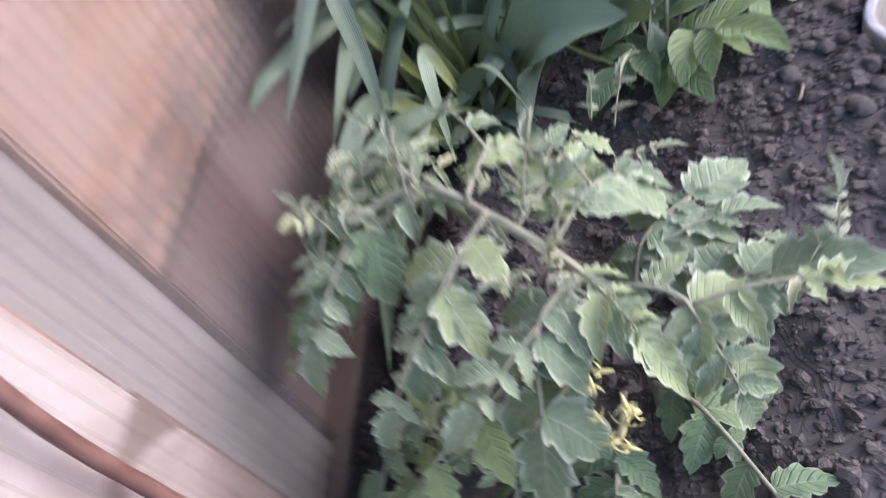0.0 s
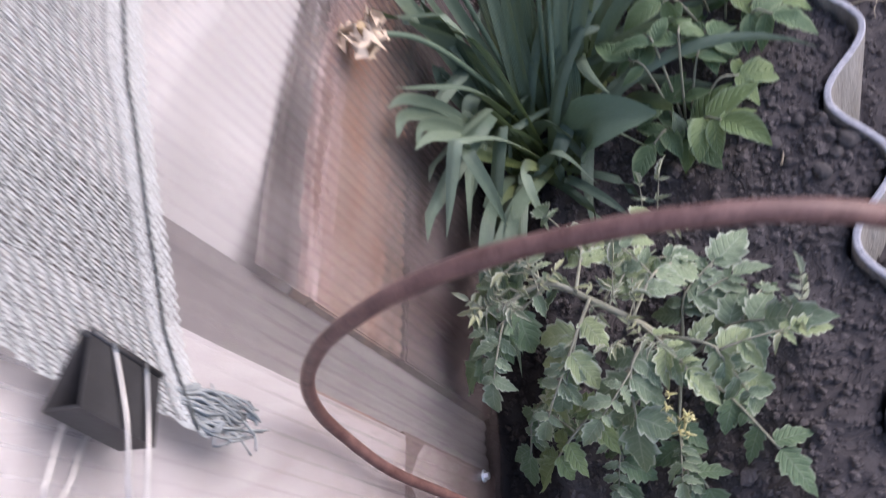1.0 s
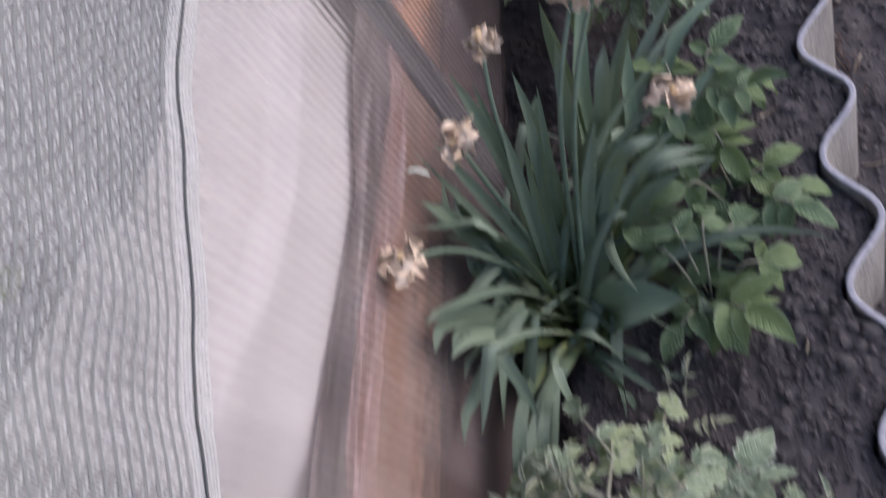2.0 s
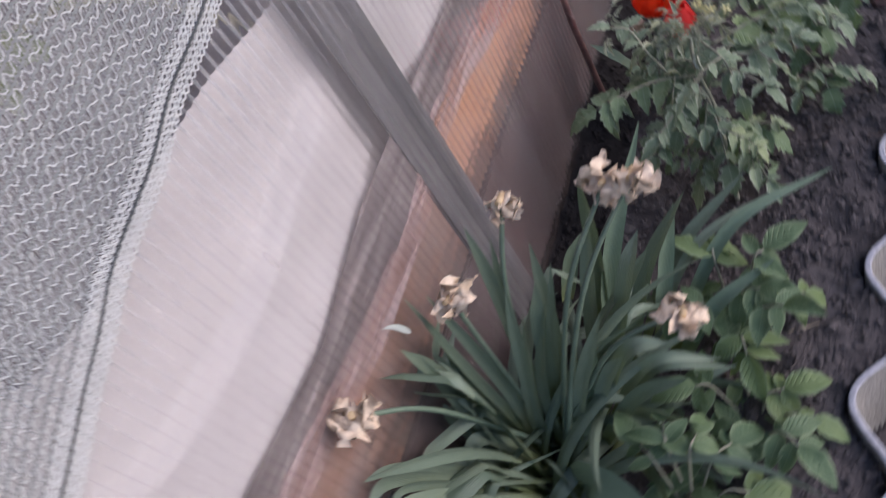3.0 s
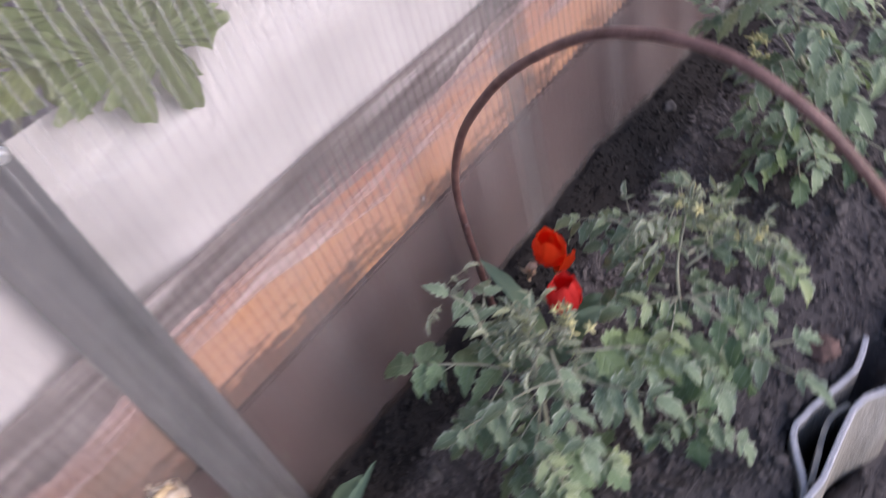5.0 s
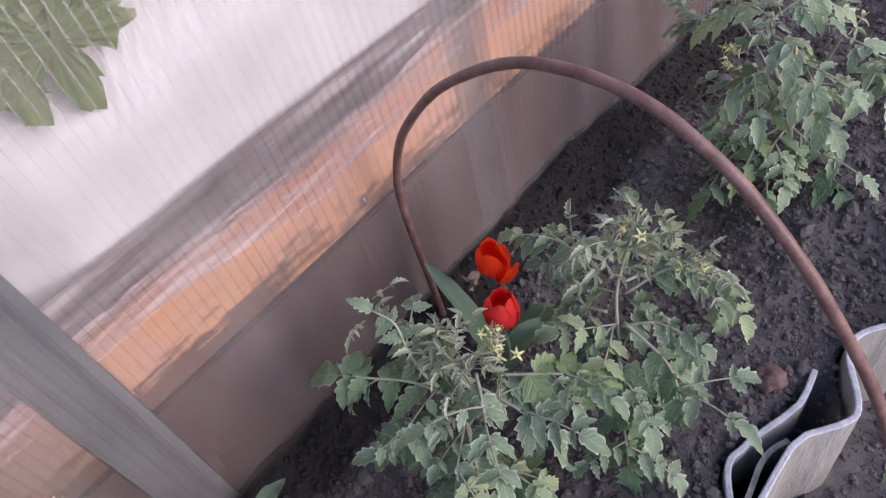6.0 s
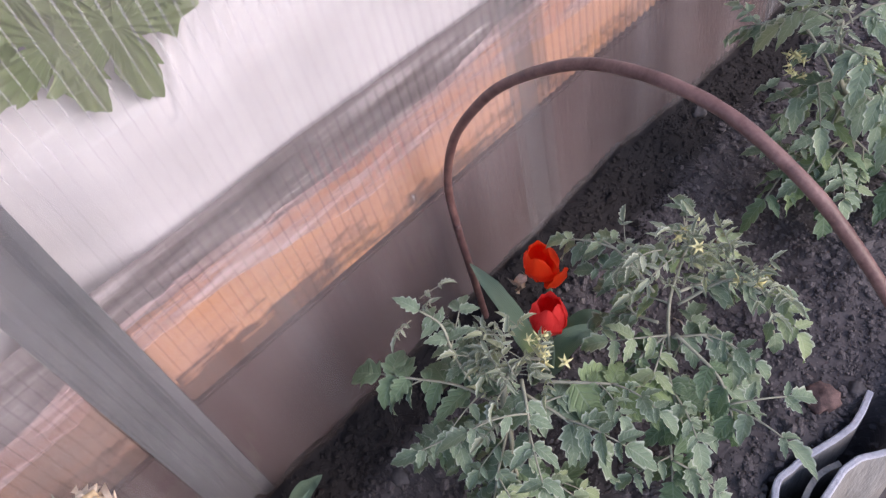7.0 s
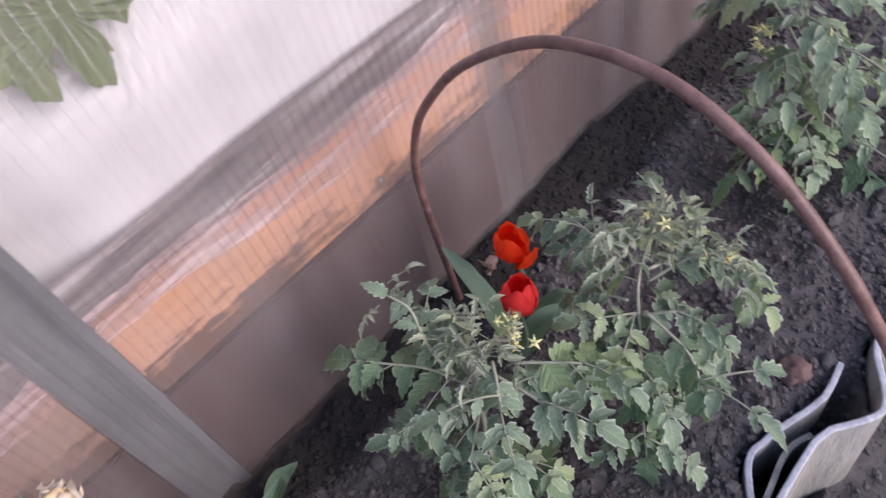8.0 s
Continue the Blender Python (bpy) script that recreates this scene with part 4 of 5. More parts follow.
leafy_plant("tomato_plant", (0.235, 0.39, 0.0), [[(0.225, 0.385, 0.12), (0.206, 0.361, 0.20), (0.200, 0.346, 0.28)], [(0.225, 0.40, 0.10), (0.24, 0.44, 0.20)]], [
    ([(0.21, 0.37, 0.17), (0.155, 0.361, 0.245), (0.115, 0.36, 0.225), (0.090, 0.370, 0.20)], 4, 0.9, 0), ([(0.22, 0.38, 0.10), (0.195, 0.325, 0.09), (0.188, 0.285, 0.06)], 3, 1.0, 1),
    ([(0.225, 0.385, 0.10), (0.23, 0.335, 0.10), (0.248, 0.310, 0.06)], 3, 0.9, 1), ([(0.21, 0.37, 0.15), (0.217, 0.332, 0.125), (0.215, 0.308, 0.085)], 3, 0.9, 1),
    ([(0.21, 0.37, 0.19), (0.243, 0.365, 0.18), (0.275, 0.36, 0.155)], 4, 0.9, 0), ([(0.20, 0.35, 0.25), (0.235, 0.34, 0.25), (0.262, 0.335, 0.22)], 3, 0.95, 0),
    ([(0.22, 0.39, 0.10), (0.275, 0.38, 0.08), (0.305, 0.37, 0.05)], 3, 1.0, 1), ([(0.205, 0.36, 0.20), (0.185, 0.335, 0.19), (0.170, 0.316, 0.15)], 3, 0.9, 0),
    ([(0.20, 0.35, 0.27), (0.165, 0.35, 0.275), (0.142, 0.34, 0.25)], 3, 0.85, 0), ([(0.20, 0.35, 0.27), (0.22, 0.38, 0.285), (0.245, 0.405, 0.26)], 3, 0.95, 0),
    ([(0.21, 0.37, 0.15), (0.18, 0.40, 0.14), (0.16, 0.425, 0.10)], 3, 1.0, 1), ([(0.24, 0.44, 0.20), (0.28, 0.43, 0.20), (0.31, 0.42, 0.16)], 3, 1.0, 0)],
    "upright tomato plant with yellow flowers in dark soil", "tomato", 14, 0.046, TOMATO_LEAF, OLD_LEAF,
    [((0.200, 0.346, 0.288), 5, 1.0), ((0.24, 0.44, 0.205), 4, 1.0), ((0.15, 0.355, 0.25), 3, 0.9)], [(0.177, 0.320, 0.228), (0.170, 0.326, 0.222), (0.222, 0.342, 0.245)], 0.0042, 0.54, 0.40, 3, 2)
leafy_plant("potato_plant", (0.225, -0.575, 0.0), [], [
    ([(0.222, -0.575, 0.0), (0.245, -0.59, 0.06), (0.262, -0.605, 0.075)], 3, 1.15, 0), ([(0.23, -0.57, 0.0), (0.262, -0.552, 0.06), (0.285, -0.547, 0.058)], 2, 1.1, 0),
    ([(0.215, -0.575, 0.0), (0.208, -0.588, 0.05), (0.195, -0.602, 0.052)], 3, 0.8, 0), ([(0.22, -0.565, 0.0), (0.203, -0.548, 0.10), (0.187, -0.535, 0.108)], 3, 0.85, 0),
    ([(0.225, -0.56, 0.0), (0.215, -0.535, 0.115), (0.205, -0.51, 0.11)], 3, 0.85, 0), ([(0.225, -0.565, 0.0), (0.237, -0.54, 0.12), (0.24, -0.52, 0.12)], 3, 0.9, 0),
    ([(0.228, -0.565, 0.0), (0.25, -0.53, 0.08), (0.265, -0.51, 0.08)], 3, 1.0, 0), ([(0.222, -0.57, 0.0), (0.22, -0.575, 0.05), (0.232, -0.60, 0.055)], 2, 0.9, 0)],
    "young potato plant with smooth oval green leaves", "potato", 21, 0.044, POTATO_LEAF, POTATO_LEAF, [], [], 0.003, 0.48, 0.0)
leafy_plant("potato_plant", (0.278, -0.465, 0.0), [], [
    ([(0.28, -0.465, 0.0), (0.288, -0.45, 0.06), (0.305, -0.442, 0.068)], 3, 1.0, 0), ([(0.275, -0.47, 0.0), (0.262, -0.485, 0.06), (0.262, -0.502, 0.068)], 3, 0.9, 0),
    ([(0.28, -0.47, 0.0), (0.308, -0.49, 0.075), (0.325, -0.503, 0.082)], 3, 1.0, 0), ([(0.285, -0.46, 0.0), (0.31, -0.465, 0.06), (0.33, -0.468, 0.06)], 2, 0.9, 0), ([(0.27, -0.46, 0.0), (0.24, -0.455, 0.08), (0.225, -0.46, 0.09)], 3, 1.0, 0), ([(0.275, -0.455, 0.0), (0.258, -0.42, 0.08), (0.252, -0.405, 0.085)], 3, 1.0, 0)],
    "young potato plant with smooth oval leaves by the edging", "potato", 22, 0.040, POTATO_LEAF, POTATO_LEAF, [], [], 0.003, 0.48, 0.0)
leafy_plant("potato_plant", (0.25, -0.36, 0.0), [], [
    ([(0.25, -0.36, 0.0), (0.258, -0.355, 0.10), (0.278, -0.36, 0.12)], 3, 1.0, 0), ([(0.25, -0.365, 0.0), (0.278, -0.38, 0.11), (0.305, -0.39, 0.145)], 3, 0.95, 0), ([(0.245, -0.355, 0.0), (0.230, -0.33, 0.12), (0.227, -0.312, 0.12)], 3, 1.1, 0),
    ([(0.25, -0.35, 0.0), (0.268, -0.33, 0.12), (0.278, -0.32, 0.13)], 3, 1.0, 0), ([(0.255, -0.36, 0.0), (0.29, -0.345, 0.09), (0.315, -0.34, 0.08)], 3, 0.9, 0), ([(0.25, -0.37, 0.0), (0.262, -0.40, 0.09), (0.27, -0.42, 0.09)], 3, 1.0, 0), ([(0.24, -0.36, 0.0), (0.224, -0.373, 0.10), (0.21, -0.383, 0.10)], 3, 1.0, 0)],
    "young potato plant among drooping daffodil leaves", "potato", 23, 0.042, POTATO_LEAF, POTATO_LEAF, [], [], 0.003, 0.48, 0.0)


def build_daffodils():
    rnd = random.Random(5)
    base = Vector((0.055, -0.565, 0.0))
    root = thing("daffodil_clump", base, "clump of dark green daffodil leaves with withered flowers", "daffodil")
    def strap_leaf(line, width, a, twist):
        if rnd.random() < 0.5:
            # a blade snapped over part of the way along
            i0 = int(len(line) * rnd.uniform(0.45, 0.75))
            axis = (line[i0] - line[i0 - 1]).cross(Vector((0, 0, 1)))
            if axis.length > 1e-5:
                turn = Matrix.Rotation(-rnd.uniform(0.8, 1.7), 3, axis.normalized())
                for i in range(i0 + 1, len(line)):
                    line[i] = line[i0] + turn @ (line[i] - line[i0])
        over = line[-1].y + base.y + 0.35
        if over > 0:
            # the tuft keeps short of the next plants
            k = max(0.2, 1 - over / max(0.02, line[-1].y - line[0].y))
            for q in line:
                q.y = line[0].y + (q.y - line[0].y) * k
        for q in line:
            # blades that meet the sheet lie along it
            q.x = max(q.x, 0.012 - base.x)
            q.z = max(q.z, 0.008)
        bm = bmesh.new()
        across = Vector((math.sin(a), -math.cos(a), 0))
        blade(bm, line, width, strap, across.cross(Vector((math.cos(a), math.sin(a), 1))) * -1, fold=0.3, columns=(-1, -0.4, 0, 0.4, 1), twist=twist)
        part("leaf", bm, DAFF_LEAF, root)

    for k in range(22):
        if k < 16:
            a, up, length = rnd.uniform(0.3, 2.7), rnd.uniform(0.7, 2.6), rnd.uniform(0.22, 0.36)
        else:
            a, up, length = rnd.uniform(-0.6, 0.5), rnd.uniform(0.6, 1.8), rnd.uniform(0.17, 0.26)
        foot = Vector((rnd.uniform(-0.02, 0.05), rnd.uniform(-0.03, 0.085), -0.01))
        strap_leaf(droop_line(length, foot, (math.cos(a) * 0.55, math.sin(a) * 0.8, up), rnd.uniform(0.4, 1.9), 12, rnd.uniform(-1.2, 1.2)), rnd.uniform(0.009, 0.017), a, rnd.uniform(-2.2, 2.2))
    # a looser tuft of broad, arching and broken blades
    for k in range(18):
        a = rnd.uniform(-2.0, 2.6)
        foot = Vector((rnd.uniform(0.02, 0.11), rnd.uniform(0.05, 0.14), -0.01))
        strap_leaf(droop_line(rnd.uniform(0.15, 0.25), foot, (math.cos(a) * 0.7, math.sin(a) * 0.7, rnd.uniform(0.7, 2.2)), rnd.uniform(0.8, 2.2), 12, rnd.uniform(-1.2, 1.2)), rnd.uniform(0.010, 0.018), a, rnd.uniform(-2.2, 2.2))
    # blades that lean back along the wall
    tips = [(0.02, -0.553, 0.355), (0.02, -0.559, 0.306), (0.025, -0.619, 0.18), (0.02, -0.667, 0.297), (0.02, -0.693, 0.306), (0.022, -0.69, 0.27), (0.02, -0.795, 0.146), (0.03, -0.80, 0.10), (0.05, -0.745, 0.05), (0.12, -0.632, 0.02)]
    for k in range(22):
        tip = Vector(tips[k % len(tips)]) + Vector((rnd.uniform(0, 0.015), rnd.uniform(-0.035, 0.035), rnd.uniform(-0.04, 0.02))) - base
        foot = Vector((rnd.uniform(-0.02, 0.03), rnd.uniform(-0.03, 0.04), -0.01))
        mid = foot.lerp(tip, 0.5) + Vector((0.01, 0.01, 0.04 + 0.15 * max(0.0, 0.2 - tip.z)))
        strap_leaf(glide([foot, mid, tip], 8), rnd.uniform(0.013, 0.020), 4.2, rnd.uniform(-1.2, 1.2))
    # long blades, each with near companions
    for tip, foot, width, arch in (((0.016, -0.522, 0.25), (0.05, -0.54), 0.015, 0.05), ((0.014, -0.545, 0.30), (0.05, -0.56), 0.015, 0.04), ((0.018, -0.508, 0.33), (0.05, -0.53), 0.012, 0.03), ((0.055, -0.432, 0.33), (0.06, -0.51), 0.015, 0.03),
                                   ((0.109, -0.452, 0.27), (0.07, -0.52), 0.016, 0.04), ((0.107, -0.427, 0.30), (0.075, -0.50), 0.014, 0.03), ((0.140, -0.359, 0.31), (0.10, -0.44), 0.017, 0.03), ((0.186, -0.378, 0.25), (0.11, -0.45), 0.017, 0.04),
                                   ((0.213, -0.312, 0.22), (0.13, -0.42), 0.020, 0.05), ((0.256, -0.251, 0.17), (0.14, -0.40), 0.014, 0.07), ((0.314, -0.230, 0.13), (0.15, -0.40), 0.012, 0.09), ((0.169, -0.467, 0.25), (0.09, -0.52), 0.013, 0.04),
                                   ((0.220, -0.465, 0.20), (0.11, -0.51), 0.018, 0.07), ((0.256, -0.449, 0.14), (0.12, -0.50), 0.013, 0.08), ((0.020, -0.628, 0.14), (0.055, -0.57), 0.018, 0.09), ((0.022, -0.605, 0.11), (0.06, -0.555), 0.017, 0.08),
                                   ((0.152, -0.482, 0.15), (0.08, -0.52), 0.013, 0.07), ((0.173, -0.402, 0.20), (0.10, -0.46), 0.015, 0.05), ((0.087, -0.466, 0.28), (0.065, -0.53), 0.014, 0.03), ((0.016, -0.555, 0.20), (0.05, -0.55), 0.015, 0.06)):
        for k in range(1 if tip[1] > -0.33 else 2):
            end = Vector(tip) + Vector((rnd.uniform(0, 0.02), rnd.uniform(-0.02, 0.02), rnd.uniform(-0.05, 0.0))) * k - base
            start = Vector((*foot, -0.01)) + Vector((rnd.uniform(-0.012, 0.012), rnd.uniform(-0.015, 0.015), 0)) - base
            mid = start.lerp(end, rnd.uniform(0.4, 0.65)) + Vector((rnd.uniform(-0.01, 0.01), rnd.uniform(-0.01, 0.01), arch * rnd.uniform(0.6, 1.3)))
            way = math.atan2(end.y - start.y, end.x - start.x)
            bm = bmesh.new()
            blade(bm, glide([start, mid, end], 8), width * rnd.uniform(0.85, 1.1), strap, Vector((-0.4 * math.cos(way) + 0.3, -0.4 * math.sin(way) - 0.3, 0.8)), fold=0.3, columns=(-1, -0.4, 0, 0.4, 1), twist=rnd.uniform(-0.9, 0.9))
            part("leaf", bm, DAFF_LEAF, root)
    # blades broken over: a bundle folded against the sheet, others hanging or lying low
    for pts, width, turn in (([(0.05, -0.575, -0.01), (0.035, -0.615, 0.17), (0.020, -0.650, 0.255), (0.016, -0.682, 0.270)], 0.0132, 0.6), ([(0.05, -0.585, -0.01), (0.042, -0.625, 0.15), (0.030, -0.655, 0.222), (0.020, -0.680, 0.245)], 0.012, 0.9), ([(0.06, -0.605, 0.03), (0.064, -0.69, 0.115), (0.058, -0.75, 0.11), (0.048, -0.805, 0.05)], 0.012, 0.8), ([(0.055, -0.58, -0.01), (0.04, -0.62, 0.16), (0.026, -0.648, 0.235), (0.018, -0.672, 0.238)], 0.0119, -0.5),
                             ([(0.045, -0.58, -0.01), (0.035, -0.61, 0.18), (0.024, -0.640, 0.262), (0.014, -0.662, 0.286)], 0.0112, 0.2), ([(0.06, -0.60, 0.06), (0.045, -0.645, 0.17), (0.052, -0.665, 0.205), (0.062, -0.690, 0.175), (0.066, -0.712, 0.140)], 0.0125, 0.3),
                             ([(0.075, -0.60, 0.05), (0.082, -0.645, 0.13), (0.088, -0.675, 0.14), (0.094, -0.705, 0.09)], 0.0119, -0.3), ([(0.055, -0.60, 0.02), (0.050, -0.68, 0.13), (0.040, -0.75, 0.13), (0.030, -0.815, 0.07)], 0.0139, 0.4),
                             ([(0.06, -0.61, 0.02), (0.058, -0.69, 0.10), (0.050, -0.76, 0.09), (0.040, -0.82, 0.03)], 0.0125, -0.4), ([(0.075, -0.595, -0.01), (0.10, -0.612, 0.035), (0.135, -0.640, 0.035), (0.160, -0.662, 0.022)], 0.0099, 0.5)):
        bm = bmesh.new()
        blade(bm, [q - base for q in glide(pts, 8)], width, strap, Vector((0.7, -0.5, 0.6)), fold=0.3, columns=(-1, -0.4, 0, 0.4, 1), twist=turn)
        part("leaf", bm, DAFF_LEAF, root)
    bm = bmesh.new()
    blade(bm, [q - base for q in glide([(0.036, -0.538, 0.325), (0.031, -0.545, 0.345), (0.027, -0.552, 0.356)], 6)], 0.007, pointed, Vector((0.8, 0, 0.6)), fold=0.5, twist=0.8)
    part("bud", bm, BUD, root, "pale grey-green flower bud")
    heads = [(0.016, -0.622, 0.335), (0.051, -0.493, 0.307), (0.243, -0.465, 0.266), (0.091, -0.409, 0.344), (0.204, -0.385, 0.350), (0.182, -0.395, 0.349)]
    for n, h in enumerate(heads):
        head = Vector(h) - base
        foot = Vector((rnd.uniform(0, 0.03), rnd.uniform(0.0, 0.07), -0.01))
        mid = foot.lerp(head, 0.55) + Vector((0, 0, 0.06))
        bm = bmesh.new()
        tube(bm, glide([foot, mid, head], 10), 0.0032, 0.0022, 7)
        part("flower_stalk", bm, SCAPE, root)
        bm = bmesh.new()
        tilt = Vector((rnd.uniform(-0.3, 0.6), rnd.uniform(-0.9, 0.2), 0.2))
        for k in range(7):
            # shrivelled petals: crumpled, curled in or hanging down
            a = 2 * math.pi * k / 7 + rnd.uniform(-0.4, 0.4)
            way = Vector((math.cos(a), math.sin(a), rnd.uniform(-0.9, 0.7))) + tilt * 0.6
            line = droop_line(rnd.uniform(0.023, 0.037), (0, 0, 0), way, rnd.uniform(0.4, 2.6), 9, rnd.uniform(-1.4, 1.4))
            blade(bm, line, rnd.uniform(0.016, 0.026), ovate, Vector((rnd.uniform(-1, 1), rnd.uniform(-1, 1), 0.5)), fold=rnd.uniform(-0.6, 0.6), ruffle=3.2, seed=rnd.uniform(0, 90), twist=rnd.uniform(-2.2, 2.2), lobes=3, lobe=0.3)
        f = part("flower", bm, PAPER, root, "withered papery cream daffodil flower")
        f.location = head
        bm = bmesh.new()
        tip = tilt.normalized() * 0.010
        tube(bm, [tip * -0.4, tip * 0.2, tip * 0.7, tip], 0.0035, 0.0050, 9, wobble=0.9)
        part("trumpet", bm, PAPER_CORE, f, "dried ochre trumpet")


build_daffodils()


def build_tulip(base, head, material, seed, label, lean, mouth=1.0, tall=1.0):
    rnd = random.Random(seed)
    root = thing("tulip", base, label, "tulip", group="red tulips")
    top = Vector(head) - Vector(base)
    bm = bmesh.new()
    tube(bm, glide([(0, 0, -0.02), top * 0.5 + Vector((0.004, 0, 0)), top], 8), 0.0032, 0.0028, 8)
    part("stem", bm, SCAPE, root)
    for k in range(6):
        a = math.pi * k / 3 + rnd.uniform(-0.1, 0.1)
        bm = bmesh.new()
        line = [Vector((math.cos(a) * r, math.sin(a) * r, z * tall)) for r, z in ((0.002, 0), (0.011, 0.006), (0.0165, 0.016), (0.0165, 0.026), (0.014 * mouth, 0.034), (0.0115 * mouth, 0.041))]
        blade(bm, glide(line, 4), 0.031, lambda s: max(0.10, math.sin(math.pi * min(0.98, 0.1 + 0.87 * s))), Vector((math.cos(a), math.sin(a), 0.15)), fold=0.0, curl=0.42, ruffle=0.28, seed=k * 2.3 + seed,
              columns=(-1, -0.75, -0.5, -0.25, 0, 0.25, 0.5, 0.75, 1))
        p = part("petal", bm, material, root)
        fallen = Matrix.Rotation(0.45, 4, Vector((-math.sin(a), math.cos(a), 0))) if tall > 1.25 and k == 0 else Matrix()
        p.matrix_local = Matrix.Translation(top) @ Matrix.Rotation(lean, 4, "X") @ Matrix.Rotation(0.05 * (k % 2), 4, "Y") @ fallen
    return root


tulip_a = build_tulip((0.096, 0.022, 0), (0.111, 0.006, 0.153), PETAL_RED, 1, "orange-red tulip with a shrivelled petal by the wall", 0.12, 0.85, 1.3)
tulip_b = build_tulip((0.120, -0.015, 0), (0.157, -0.041, 0.155), PETAL_ROSE, 2, "half-open rose-red tulip above tomato leaves", -0.1, 0.92, 1.22)


def withered_petal(root, at):
    rnd = random.Random(77)
    bm = bmesh.new()
    for k in range(3):
        blade(bm, droop_line(0.026, (0, 0, 0), (rnd.uniform(-0.8, 0.1), rnd.uniform(-0.9, -0.2), -0.3), 1.2, 7, rnd.uniform(-1, 1)), 0.017, ovate, fold=0.4, ruffle=2.5, seed=k * 3.1, twist=1.2)
    part("withered_petal", bm, PAPER, root, "shrivelled cream petal").location = Vector(at) - root.location


withered_petal(tulip_a, (0.102, -0.010, 0.164))


def broad_leaf(root, foot, mid, tip, width, facing_way, twist=0.0):
    base = root.location
    bm = bmesh.new()
    blade(bm, glide([Vector(foot) - base, Vector(mid) - base, Vector(tip) - base], 8), width, lambda s: max(0.05, math.sin(math.pi * min(1, 0.16 + 0.84 * s)) ** 0.75), Vector(facing_way), fold=0.45, ruffle=0.5,
          twist=twist, seed=width * 900)
    part("leaf", bm, TULIP_LEAF, root, "broad grey-green tulip leaf")


broad_leaf(tulip_a, (0.098, -0.015, -0.01), (0.076, -0.024, 0.085), (0.034, -0.028, 0.143), 0.027, (1, -0.2, 0.7), 0.5)
broad_leaf(tulip_a, (0.10, 0.02, -0.01), (0.13, 0.04, 0.05), (0.165, 0.058, 0.045), 0.018, (0.2, -0.6, 1))
broad_leaf(tulip_b, (0.12, -0.02, -0.01), (0.14, 0.0, 0.06), (0.158, 0.03, 0.075), 0.026, (0.3, -0.4, 1))
broad_leaf(tulip_b, (0.11, -0.03, -0.01), (0.135, -0.045, 0.05), (0.16, -0.035, 0.07), 0.026, (0.2, -0.6, 1))


def build_lone_tulip(base, leaves, label):
    root = thing("tulip_leaves", base, label, "tulip", group="flowerless tulips")
    for foot, mid, tip, width, way in leaves:
        broad_leaf(root, foot, mid, tip, width, way)


build_lone_tulip((0.12, -0.43, 0), [((0.12, -0.43, -0.01), (0.14, -0.385, 0.17), (0.185, -0.300, 0.31), 0.020, (0.7, -0.5, 1))],
                 "single tall grey-green tulip leaf standing beside the wall")
build_lone_tulip((0.028, -0.335, 0), [((0.028, -0.335, -0.012), (0.045, -0.305, 0.055), (0.063, -0.281, 0.085), 0.021, (0.8, -0.4, 0.8))],
                 "short grey-green tulip leaf at the foot of the post")
build_lone_tulip((0.095, -0.565, 0), [((0.095, -0.565, -0.01), (0.14, -0.575, 0.07), (0.205, -0.588, 0.085), 0.055, (0.0, -0.4, 1)), ((0.10, -0.55, -0.01), (0.12, -0.5, 0.10), (0.14, -0.46, 0.17), 0.03, (0.6, -0.6, 0.6))],
                 "broad smooth tulip leaves between daffodils and potato")
build_lone_tulip((0.17, -0.40, 0), [((0.17, -0.40, -0.01), (0.24, -0.31, 0.14), (0.335, -0.232, 0.15), 0.014, (0.3, -0.5, 1)), ((0.16, -0.39, -0.01), (0.18, -0.35, 0.12), (0.20, -0.318, 0.205), 0.020, (0.7, -0.6, 0.5)),
                                    ((0.18, -0.41, -0.01), (0.23, -0.38, 0.10), (0.29, -0.33, 0.13), 0.017, (0.2, -0.5, 1))],
                 "long grey-green leaves leaning over the bed soil")


